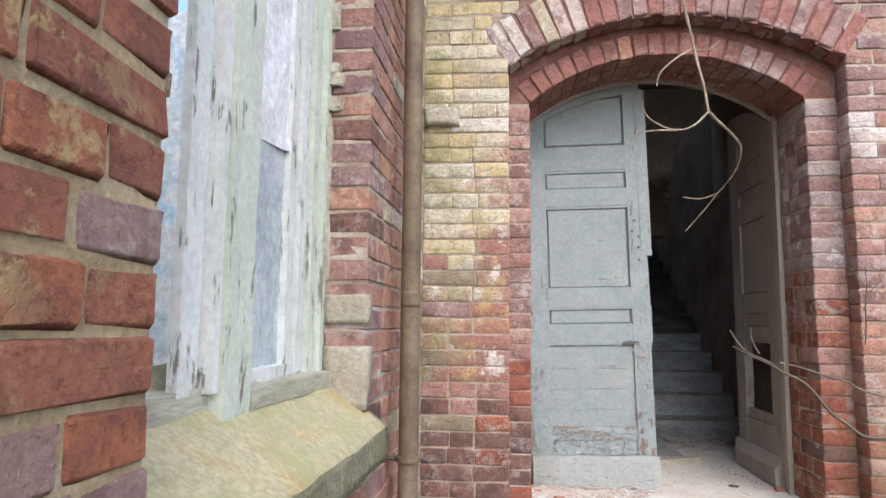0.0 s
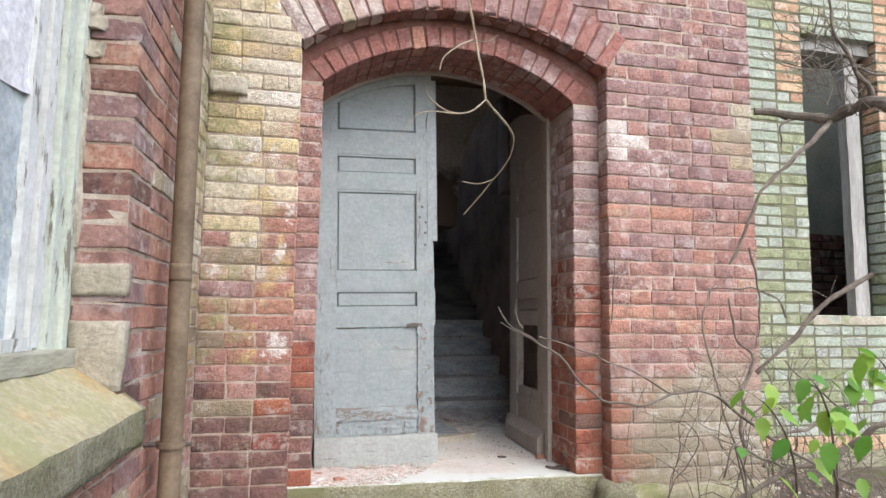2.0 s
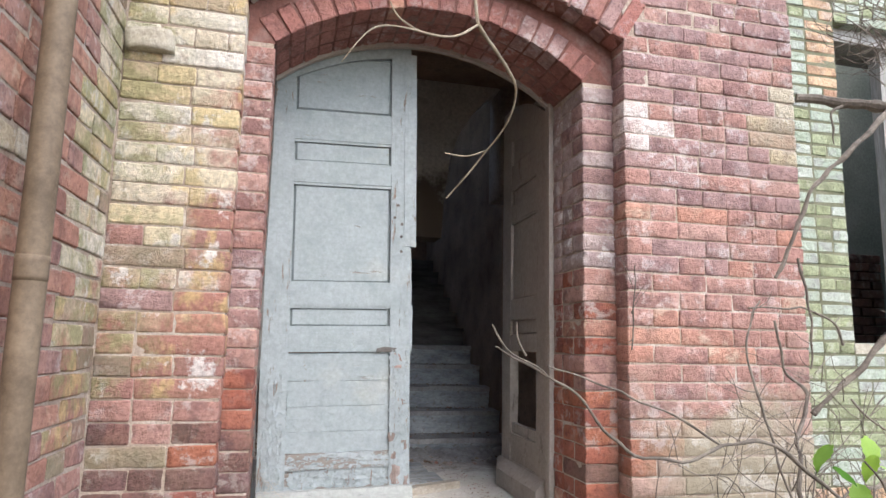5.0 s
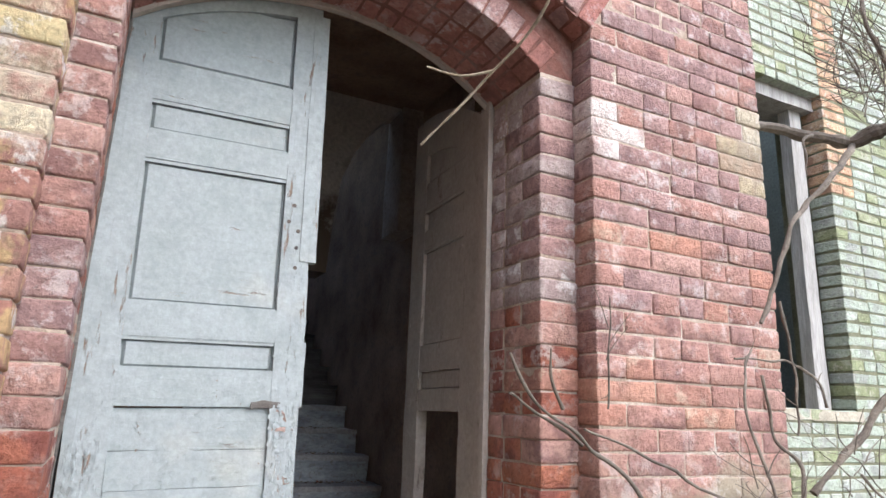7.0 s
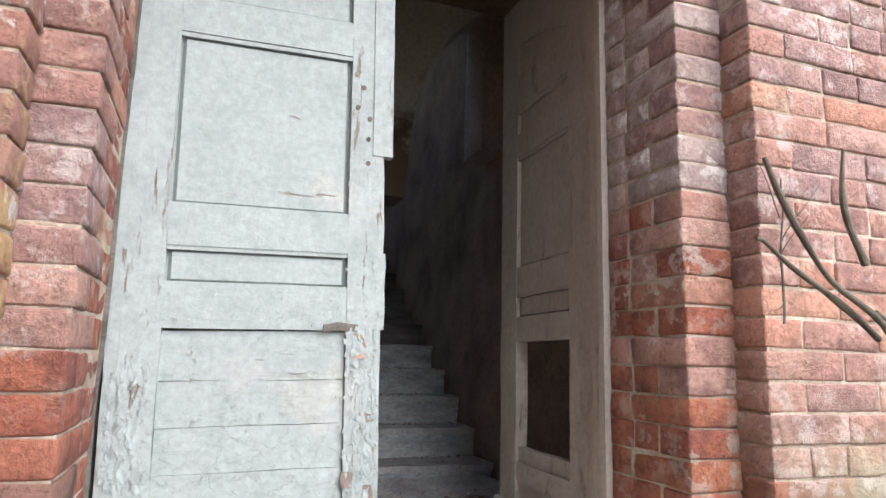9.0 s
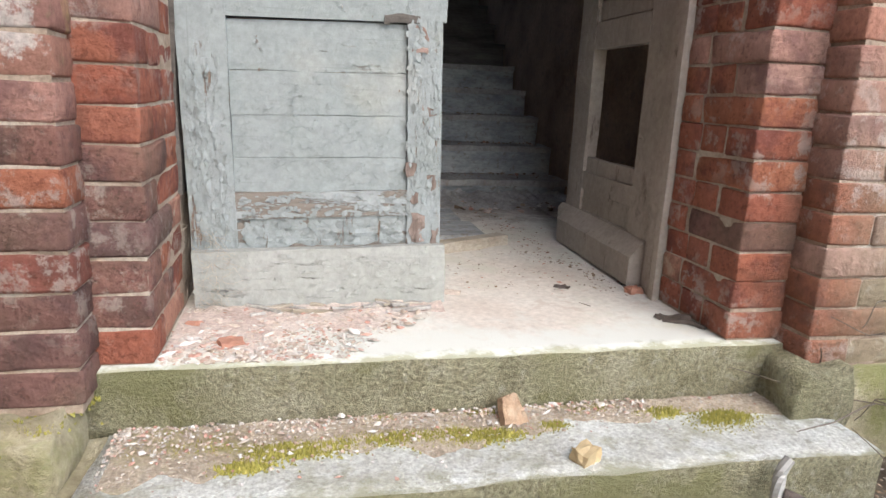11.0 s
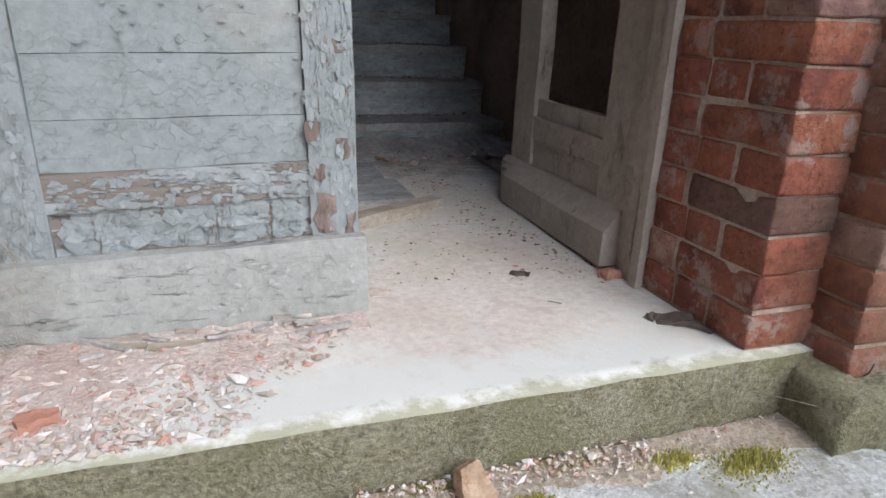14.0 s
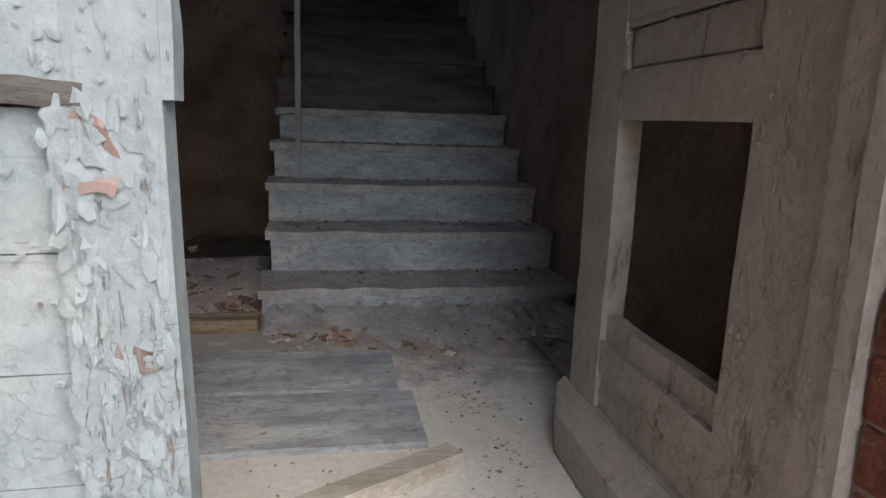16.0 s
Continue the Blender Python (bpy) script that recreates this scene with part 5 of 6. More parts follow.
LEAVES = [leaf_mesh(s) for s in range(4)]
rng = random.Random(11)
SPRAYS = [((1.93, 2.15, 0.8), 6), ((2.12, 2.15, 0.88), 8), ((2.38, 2.12, 0.96), 9), ((2.12, 2.15, 0.68), 4), ((2.5, 2.15, 0.68), 6), ((2.62, 2.1, 0.92), 10), ((2.9, 2.1, 0.7), 8)]
for c, count in SPRAYS:
    for i in range(int(count * 1.9)):
        ob = new("leaf", LEAVES[i % 4])
        ob.parent = bush
        p = Vector(c) + Vector((rng.uniform(-0.16, 0.16), rng.uniform(-0.1, 0.1), rng.uniform(-0.1, 0.1)))
        s = rng.uniform(0.05, 0.112)
        ob.matrix_basis = pose(*p, rng.uniform(-40, 40), rng.uniform(10, 60), rng.uniform(160, 320)) @ Matrix.Diagonal((s, s, s, 1))
    bm = bmesh.new()
    base = Vector((c[0] + 0.35, c[1] + 0.35, 0.25))
    tube(bm, [base, (base + Vector(c)) / 2 + Vector((0.05, 0.02, 0.05)), c, Vector(c) + Vector((-0.08, -0.02, 0.08))], 0.006, 0.0025, 6, 0.006, per=4)
    part("shoot", bm, BARK, bush)

# ---------------------------------------------------------------- rubble, moss and litter
def chip(bm, c, size, r, flat=0.6):
    """One angular splinter."""
    vs = []
    rot = Euler((r.uniform(0, 6.3), r.uniform(0, 6.3), r.uniform(0, 6.3))).to_matrix()
    for x, y, z in ((1, 0, 0), (-1, 0.2, 0.1), (0, 1, 0.1), (0.1, -1, 0), (0, 0.1, 1), (0.1, 0, -1)):
        v = rot @ (Vector((x, y, z)) * size * r.uniform(0.6, 1.25))
        v.z *= flat
        vs.append(bm.verts.new(Vector(c) + v))
    for a, b in ((0, 2), (2, 1), (1, 3), (3, 0)):
        bm.faces.new((vs[a], vs[b], vs[4]))
        bm.faces.new((vs[b], vs[a], vs[5]))


def flake(bm, c, size, r):
    """A dead leaf or bark flake: a bent sliver."""
    a = r.uniform(0, 6.3)
    u = Vector((math.cos(a), math.sin(a), r.uniform(-0.2, 0.3))) * size
    w = Vector((-math.sin(a), math.cos(a), r.uniform(-0.3, 0.3))) * size * r.uniform(0.25, 0.6)
    c = Vector(c)
    n = Vector((0, 0, size * 0.25))
    p = [bm.verts.new(q) for q in (c - u, c + w, c + u, c - w, c + n)]
    for i in range(4):
        bm.faces.new((p[i], p[(i + 1) % 4], p[4]))


def strew(name, label, count, place, size, mat, seed, kind_flake=0.0, flat=0.6, category="rubble"):
    r = random.Random(seed)
    bm = bmesh.new()
    for _ in range(count):
        x, y, z = place(r)
        s = size[0] + (size[1] - size[0]) * r.random() ** 4
        if r.random() < kind_flake:
            flake(bm, (x, y, z + s * 0.2), s * 1.6, r)
        else:
            chip(bm, (x, y, z + s * 0.25), s, r, flat)
    return tagged(part(name, bm, mat), label, category, kind="stuff")


def on_landing_left(r):
    x = 0.32 + abs(r.gauss(0, 0.28))
    y = r.uniform(3.33, 3.69)
    if x > 1.0 - (3.68 - y) * 0.8:
        x = r.uniform(0.32, 0.6)
    return x, y, FLOOR


def on_step(r):
    x = 0.24 + 1.2 * r.random() ** 1.5
    y = 3.305 - abs(r.gauss(0, 0.07)) * (1.25 - 0.5 * (x - 0.24))
    return x, max(y, 3.06), 0.215 + 0.009 * min(max((y - 3.1) / 0.15, 0.0), 1.0)


def on_step_back(r):
    return r.uniform(0.25, 1.8), 3.3 - abs(r.gauss(0, 0.03)), 0.222


def on_floor(r):
    return r.uniform(0.95, 1.68), 3.75 + abs(r.gauss(0, 0.7)), FLOOR


def by_leaf(r):
    y = r.uniform(3.76, 5.3)
    return 1.66 - 0.06 * (y > 3.8) - abs(r.gauss(0, 0.07 + 0.05 * (y - 3.7))), y, FLOOR


def on_treads(r):
    k = int(4 * r.random() ** 1.4)
    return r.uniform(0.92, 2.1), 5.6 + 0.285 * k + 0.25 * r.random() ** 0.5, 0.455 + 0.17 * k


def near_stairs(r):
    return r.uniform(0.95, 2.1), r.gauss(5.38, 0.12), FLOOR


def on_ground(r):
    x, y = r.uniform(-0.1, 2.6), 3.0 - abs(r.gauss(0, 0.35))
    return x, y, ground_z(x, y)


def right_ground(r):
    x, y = r.uniform(1.9, 3.6), r.uniform(2.3, 3.95)
    return x, y, ground_z(x, y)


def bed(name, label, mat, x0, x1, y0, y1, z, edge, high, seed, nx=110, ny=16):
    """A thin uneven layer that thins out towards an irregular front edge; edge(u) says how far it reaches."""
    bm = bmesh.new()
    grid = []
    for i in range(nx + 1):
        u = i / nx
        x = x0 + (x1 - x0) * u
        reach = edge(u) * (0.8 + 0.5 * noise.noise(Vector((x * 9, seed, 0)))) + 0.06 * noise.noise(Vector((x * 31, seed, 3)))
        col = []
        for j in range(ny + 1):
            v = j / ny * max(reach, 0.02)
            y = y1 - (y1 - y0) * v
            h = high * (1 - j / ny) ** 0.7 * (0.7 + 0.6 * noise.noise(Vector((x * 40, y * 40, seed))))
            col.append(bm.verts.new((x, y, z - 0.002 + max(h, 0) + 0.003 * (j < ny))))
        grid.append(col)
    for i in range(nx):
        for j in range(ny):
            bm.faces.new((grid[i][j], grid[i][j + 1], grid[i + 1][j + 1], grid[i + 1][j]))
    return tagged(part(name, bm, mat, smooth=True), label, "rubble", kind="stuff")


bed("sand_layer", "brown sandy grit lying along the step", SAND, 0.25, 1.82, 3.05, 3.303, 0.212, lambda u: 1.0 - 0.75 * u if u < 0.6 else 0.45, 0.012, 1.3)
bed("dust_layer", "pink mortar dust drifted against the door", PINKDUST, 0.318, 1.0, 3.33, 3.682, 0.352, lambda u: 1.05 - 0.75 * u, 0.012, 2.3)
bed("dust_layer", "grey dust drifted along the stair foot", TREAD, 0.92, 2.12, 5.1, 5.56, 0.35, lambda u: 0.55 + 0.6 * u, 0.05, 3.3)
strew("rubble", "pink and grey mortar crumbs and paint flakes on the threshold", 5200, on_landing_left, (0.0012, 0.0125), CHIPS, 1, 0.12, 0.45)
r = random.Random(77)
for i in range(16):
    x, y = r.uniform(0.5, 0.98), 3.675 - abs(r.gauss(0, 0.035))
    l = r.uniform(0.03, 0.11)
    m = pose(x, y, FLOOR + 0.012, r.uniform(-15, 15), r.uniform(-8, 8), r.uniform(-35, 35))
    tagged(part("splinter", worn_box(-l / 2, l / 2, -0.006, 0.006, -0.003, 0.003, (5, 2, 1), 0.001, 0.003, 40, i, m), GREYWOOD if i % 3 else DUSTWOOD), "dusty wood splinter lying along the base board", "splinter", "splinters at the door")
def by_base_board(r):
    return r.uniform(0.33, 0.95), 3.675 - abs(r.gauss(0, 0.07)), FLOOR + 0.006


strew("paint_chips", "grey paint flakes fallen from the door", 300, by_base_board, (0.003, 0.012), CHIPS, 78, 0.7, 0.4)
strew("rubble", "fine mortar grit and chips on the stone step", 3000, on_step, (0.0008, 0.0075), CHIPS, 2, 0.1)
strew("rubble", "grit along the back of the step", 800, on_step_back, (0.001, 0.006), CHIPS, 3, 0.1)
strew("litter", "small dark crumbs and bark on the dusty floor", 1100, on_floor, (0.001, 0.006), LITTER, 4, 0.5, category="litter")
strew("litter", "dark crumbs swept against the open leaf", 700, by_leaf, (0.001, 0.008), LITTER, 24, 0.5, category="litter")
strew("rubble", "plaster crumbs lying on the stairs", 900, on_treads, (0.002, 0.016), LITTER, 25, 0.3)
strew("rubble", "debris heap at the foot of the stairs", 1200, near_stairs, (0.004, 0.025), LITTER, 5, 0.4)
def in_pit(r):
    x, y = r.uniform(0.2, 0.92), 5.4 + abs(r.gauss(0, 0.35))
    return x, y, FLOOR - 0.02 + 0.12 * min((y - 5.4) * 2, 1) * (0.95 - x)


PALE = island_material("pale_flakes", [(0.0, (0.5, 0.46, 0.41)), (0.35, (0.62, 0.61, 0.59)), (0.6, (0.42, 0.38, 0.34)), (0.8, (0.56, 0.52, 0.47)), (1.0, (0.34, 0.29, 0.25))])
strew("paint_flakes", "pale paint flakes and plaster scraps on the threshold", 420, on_landing_left, (0.004, 0.018), PALE, 81, 0.75, 0.4)
strew("rubble", "pale mortar crumbs on the stone step", 130, on_step, (0.003, 0.011), PALE, 82, 0.3)
tagged(part("rubble_bed", worn_box(-1.0, 0.88, 5.45, 6.6, -0.4, 0.36, (16, 12, 4), 0.05, 0.06, 7, 9.0), PINKDUST, smooth=True), "dark heap of broken plaster beside the stairs", "rubble")
strew("rubble", "dark red and brown rubble beside the stairs", 1500, in_pit, (0.006, 0.04), LITTER, 15, 0.3)
strew("litter", "dead leaves, bark and rubble on the soil", 5200, on_ground, (0.004, 0.022), LITTER, 6, 0.65, category="litter")
strew("litter", "dead leaves and bark below the bush", 2600, right_ground, (0.006, 0.028), LITTER, 7, 0.8, category="litter")


def tufts(name, spots, seed, label):
    r = random.Random(seed)
    bm = bmesh.new()
    for cx, cy, cz, rx, ry, n in spots:
        for _ in range(int(n * 1.8)):
            x, y = cx + r.gauss(0, rx * 0.5), cy + r.gauss(0, ry * 0.5)
            h = r.uniform(0.005, 0.017) * (1.0 - 0.5 * min(((x - cx) / rx) ** 2 + ((y - cy) / ry) ** 2, 1.0))
            a = r.uniform(0, 6.3)
            c = Vector((x, y, cz - 0.001))
            w = 0.0035
            p = [bm.verts.new(c + Vector((math.cos(a + k * 2.1) * w, math.sin(a + k * 2.1) * w, 0))) for k in range(3)]
            t = bm.verts.new(c + Vector((r.uniform(-1, 1) * 0.004, r.uniform(-1, 1) * 0.004, h)))
            for k in range(3):
                bm.faces.new((p[k], p[(k + 1) % 3], t))
    return tagged(part(name, bm, MOSS), label, "moss", kind="stuff")


tufts("moss", [(1.6, 3.2, 0.212, 0.08, 0.05, 700), (0.83, 3.215, 0.212, 0.22, 0.035, 1100), (0.79, 3.29, 0.212, 0.05, 0.02, 250), (1.02, 3.29, 0.212, 0.07, 0.02, 300), (1.3, 3.28, 0.212, 0.1, 0.03, 400), (0.42, 3.22, 0.212, 0.1, 0.04, 250), (0.6, 3.19, 0.214, 0.12, 0.035, 600), (0.98, 3.2, 0.213, 0.12, 0.03, 600), (0.5, 3.14, 0.213, 0.06, 0.02, 200), (1.45, 3.25, 0.212, 0.08, 0.025, 300), (1.17, 3.22, 0.212, 0.04, 0.02, 150)], 8, "olive moss cushions on the stone step")
tufts("moss", [(0.33, 2.985, 0.06, 0.1, 0.05, 700), (0.43, 2.98, 0.06, 0.07, 0.04, 600), (0.2, 3.0, 0.02, 0.1, 0.05, 400)], 9, "olive moss at the foot of the step")
tufts("moss", [(0.175, 3.3, 0.3, 0.03, 0.06, 300), (0.05, 3.18, 0.3, 0.12, 0.05, 300)], 10, "yellow-green moss in the wall corner")


def lump(name, mat, label, category, c, size, rot=(0, 0, 0), cuts=(4, 4, 3), wear=0.2, seed=0.0):
    sx, sy, sz = size
    m = pose(*c, *rot)
    return tagged(part(name, worn_box(-sx / 2, sx / 2, -sy / 2, sy / 2, 0, sz, cuts, min(size) * 0.15, min(size) * wear, 1.0 / max(size) * 2.5, seed, m), mat), label, category)


bm = worn_box(-0.036, 0.032, -0.011, 0.011, 0.0, 0.075, (6, 2, 6), 0.003, 0.003, 30, 1.0)
for v in bm.verts:
    t = v.co.z / 0.085
    v.co.x = v.co.x * (1 - 0.45 * t) - 0.012 * t
    v.co.z *= 1 - 0.25 * abs(v.co.x) / 0.04
    v.co.y += 0.006 * math.sin(v.co.x * 160) * t
    v.co = pose(1.088, 3.235, 0.212, -36, 10, 12) @ v.co
tagged(part("brick_shard", bm, TERRACOTTA), "broken buff terracotta shard leaning on the riser", "shard")
lump("stone", OCHRE, "small ochre stone on the step", "stone", (1.185, 3.075, 0.208), (0.05, 0.04, 0.035), (0, 0, 30), wear=0.25, seed=2)
lump("red_shard", REDCHIP, "flat red brick flake in the rubble", "shard", (0.455, 3.435, 0.35), (0.055, 0.04, 0.014), (6, 8, 20), wear=0.6, seed=3)
lump("red_shard", REDCHIP, "small red brick crumb by the door frame", "shard", (1.63, 3.745, 0.348), (0.042, 0.03, 0.024), (0, 0, 10), wear=0.5, seed=4)
lump("red_shard", REDCHIP, "small red brick flake in the rubble", "shard", (0.36, 3.56, 0.35), (0.04, 0.025, 0.012), (4, 8, -20), wear=0.6, seed=9)
lump("felt_scrap", IRON, "dark curled piece of roofing felt on the threshold", "debris", (1.625, 3.49, 0.352), (0.075, 0.042, 0.012), (8, -10, -30), (9, 6, 2), 0.55, 5)
lump("felt_scrap", IRON, "dark crumpled strip of roofing felt on the threshold", "debris", (1.655, 3.45, 0.352), (0.06, 0.02, 0.012), (-10, 6, -65), (8, 3, 2), 0.5, 15)
lump("felt_scrap", IRON, "small dark roofing felt scrap on the threshold", "debris", (1.59, 3.515, 0.352), (0.03, 0.018, 0.01), (5, 6, 20), (5, 3, 2), 0.6, 25)
lump("bark_piece", IRON, "small dark curled bark on the floor", "debris", (1.42, 3.815, 0.35), (0.05, 0.02, 0.01), (0, 6, -25), (7, 3, 2), 0.8, 6)
lump("paper_scrap", CHIPS, "pale paper scrap against the base board", "debris", (0.86, 3.665, 0.351), (0.07, 0.045, 0.004), (38, 0, 8), (4, 4, 1), 0.5, 7)
lump("paper_scrap", CHIPS, "pale curled scrap on the floor", "debris", (1.055, 3.78, 0.351), (0.05, 0.03, 0.006), (10, 0, -25), (5, 3, 1), 0.6, 8)
lump("brick_block", PLINTH, "loose mossy half brick beside the step", "block", (1.66, 2.86, 0.03), (0.14, 0.13, 0.10), (4, -6, -20), wear=0.06, seed=10)
lump("rotten_plank", ROTWOOD, "splintered rotten plank lying before the step", "plank", (0.69, 2.985, 0.035), (0.34, 0.045, 0.03), (10, -3, 10), (16, 3, 3), 0.3, 11)
lump("rotten_plank", ROTWOOD, "short rotten plank lying before the step", "plank", (0.89, 2.985, 0.035), (0.2, 0.04, 0.025), (-12, 2, -6), (10, 3, 3), 0.3, 12)
for i in range(5):
    lump("rotten_plank", ROTWOOD, "crumbling stump of rotten wood", "plank", (0.72 + 0.045 * i, 2.9 - 0.012 * (i % 2), 0.01), (0.035, 0.14, 0.05), (18, 10 * (i - 2), 25 * (i - 2)), (3, 6, 3), 0.3, 20 + i)
lump("concrete_slab", STONE, "thin grey concrete slab in the soil", "slab", (1.12, 2.90, 0.0), (0.42, 0.14, 0.055), (0, 1, 4), (10, 4, 2), 0.1, 13)
for i, x in enumerate((0.95, 1.25, 1.55)):
    lump("edging_stone", PLINTH, "mossy stone edging under the step", "stone", (x, 3.0 + 0.004 * i, -0.005 + 0.012 * i), (0.295, 0.07, 0.062), (0, -2.5, 1), (8, 3, 2), 0.14, 14 + i)

bar = thing("iron_bar", "bent rusty iron bar leaning on the step", "iron bar")
bm = bmesh.new()
tube(bm, [(2.05, 2.5, 0.03), (1.8, 2.72, 0.11), (1.62, 2.92, 0.16), (1.575, 2.965, 0.17)], 0.014, 0.014, 10, per=4)
part("shaft", bm, IRON, bar, smooth=True)
bm = bmesh.new()
tube(bm, [(1.565, 2.965, 0.155), (1.57, 2.975, 0.18), (1.58, 2.985, 0.21), (1.6, 2.99, 0.235)], 0.015, 0.011, 8, per=3)
part("hook", bm, flat_material("worn_steel", (0.3, 0.3, 0.29), 0.55, 0.3), bar, "pale worn steel end")
r = random.Random(31)
for i in range(14):
    x, y = r.uniform(0.9, 2.3), r.uniform(2.5, 2.95)
    a = r.uniform(-0.7, 0.5)
    l = r.uniform(0.15, 0.45)
    d = Vector((math.cos(a), math.sin(a), 0)) * l
    s = Vector((x, y, ground_z(x, y) + 0.012))
    e = s + d
    e.z = ground_z(e.x, e.y) + 0.012
    bm = bmesh.new()
    tube(bm, [s, s * 0.6 + e * 0.4 + Vector((0, 0.02, 0.012)), s * 0.3 + e * 0.7 + Vector((0.01, -0.02, 0.012)), e], r.uniform(0.004, 0.01), 0.003, 7, 0.006, 0.4, per=4, seed=i)
    tagged(part("fallen_stick", bm, TWIG if i % 3 else BARK), "dry fallen stick lying on the litter", "stick", "sticks before the step")

tagged(part("mortar_lump", worn_box(-0.21, -0.05, 3.19, 3.26, 2.20, 2.275, (6, 3, 4), 0.025, 0.014, 9, 7.7), PATCH, smooth=True), "grey cement lump sticking to the brick wall", "patch", kind="structure")

# ---------------------------------------------------------------- bricks
def brick_mesh(seed, long):
    """A unit brick with rounded, uneven and knocked-off edges, shaped at its true proportions."""
    r = random.Random(seed)
    dims = Vector((0.244 if long else 0.119, 0.115, 0.066))
    bm = bmesh.new()
    bmesh.ops.create_cube(bm, size=1.0)
    for v in bm.verts:
        v.co = Vector((v.co.x * dims.x, v.co.y * dims.y, v.co.z * dims.z))
    bmesh.ops.bevel(bm, geom=bm.edges[:], offset=0.0062, segments=1, affect='EDGES')
    bm.normal_update()
    bm.verts.ensure_lookup_table()
    flat = []
    for v in bm.verts:                            # each corner keeps the normal of its own large face
        flat.append(max(v.link_faces, key=lambda f: f.calc_area()).normal.copy())
    for f in bm.faces:
        f.smooth = True
    for v in bm.verts:
        v.co += Vector((r.uniform(-1, 1) * 0.003, r.uniform(-1, 1) * 0.002, r.uniform(-1, 1) * 0.0026))
    for _ in range(r.choice((0, 1, 1, 2))):       # knocked-off corners
        c = Vector((r.choice((-1, 1)) * dims.x / 2, -dims.y / 2, r.choice((-1, 1)) * dims.z / 2))
        for v in bm.verts:
            if (v.co - c).length < 0.026:
                v.co = v.co.lerp(Vector((v.co.x * 0.94, v.co.y * 0.95, v.co.z * 0.86)), r.uniform(0.4, 1.0))
    for v in bm.verts:
        v.co = Vector((v.co.x / dims.x, v.co.y / dims.y, v.co.z / dims.z))
    me = finish("brick", bm, B_RED)
    me.normals_split_custom_set_from_vertices([tuple(v) for v in flat])
    return me


def eroded_mesh(seed, long):
    """A unit brick worn by weather: swollen faces, pits and ragged arrises."""
    r = random.Random(seed)
    dims = Vector((0.244 if long else 0.119, 0.115, 0.066))
    h = dims / 2
    bm = worn_box(-h.x, h.x, -h.y, h.y, -h.z, h.z, (6 if long else 4, 3, 4), 0.0, 0.0)
    e = 0.0062                                    # radius of the arrises
    off = Vector((seed * 3.1, seed * 1.7, seed * 0.9))
    for v in bm.verts:
        c = Vector([p if abs(p) > a * 0.95 or abs(p) < a * 0.3 or (i == 0 and long and abs(p) < a * 0.5) else math.copysign(a - e, p) for i, (p, a) in enumerate(zip(v.co, h))])
        q = Vector([max(-a + e, min(a - e, p)) for p, a in zip(c, h)])
        d = c - q
        if d.length > e:
            c = q + d.normalized() * e
        c += noise.noise_vector(c * 20 + off) * 0.0034 + noise.noise_vector(c * 60 + off) * 0.0018
        pit = noise.noise(c * 30 - off)
        if pit > 0.25:
            c.y *= 1 - 0.12 * (pit - 0.25)
        v.co = Vector((c.x / dims.x, c.y / dims.y, c.z / dims.z))
    me = finish("brick", bm, B_RED)
    me.shade_smooth()
    return me


ERODED = [eroded_mesh(s, True) for s in range(12)]
ERODED_HEADERS = [eroded_mesh(s + 30, False) for s in range(12)]
BRICKS = [brick_mesh(s, True) for s in range(14)]
HEADERS = [brick_mesh(s + 50, False) for s in range(14)]
brng = random.Random(21)


def brick(parent, mat, x0, x1, y0, y1, z0, z1, m=None, wob=0.0035, worn=False):
    lx, ly = x1 - x0, y1 - y0
    long = max(lx, ly) > 0.18
    pool = (ERODED if long else ERODED_HEADERS) if worn else (BRICKS if long else HEADERS)
    ob = bpy.data.objects.new("brick", pool[brng.randrange(len(pool))])
    scene.collection.objects.link(ob)
    ob.parent = parent
    c = Vector(((x0 + x1) / 2 + brng.uniform(-1, 1) * wob * 0.5, (y0 + y1) / 2 + brng.uniform(-1, 1) * wob, (z0 + z1) / 2 + brng.uniform(-1, 1) * wob * 0.4))
    base = Matrix.Translation(c) @ Euler((brng.gauss(0, 0.008), brng.gauss(0, 0.006), brng.gauss(0, 0.008))).to_matrix().to_4x4()
    if ly > lx:                                   # laid along y
        base = base @ Matrix.Rotation(math.pi / 2, 4, 'Z') @ Matrix.Diagonal((ly, lx, z1 - z0, 1))
    else:
        base = base @ Matrix.Diagonal((lx, ly, z1 - z0, 1))
    ob.matrix_basis = m @ base if m is not None else base
    ob.material_slots[0].link = 'OBJECT'
    ob.material_slots[0].material = mat
    return ob


def pick(*pairs):
    """A material by weights."""
    t = brng.random() * sum(w for _, w in pairs)
    for mat, w in pairs:
        t -= w
        if t <= 0:
            return mat
    return pairs[-1][0]


def run(a, b, k, first=None):
    """Splits a course from a to b into stretchers or headers, by its number k."""
    out, p = [], a
    if first:
        out.append((p, min(p + first, b)))
        p += first + 0.0028
    while p < b - 0.02:
        u = (0.255 if brng.random() < (0.6 if k % 2 == 0 else 0.2) else 0.13) + brng.uniform(-0.014, 0.014)
        q = p + u - 0.0028
        if b - q < 0.06:
            q = b
        out.append((p, min(q, b)))
        p = q + 0.0028
    return out


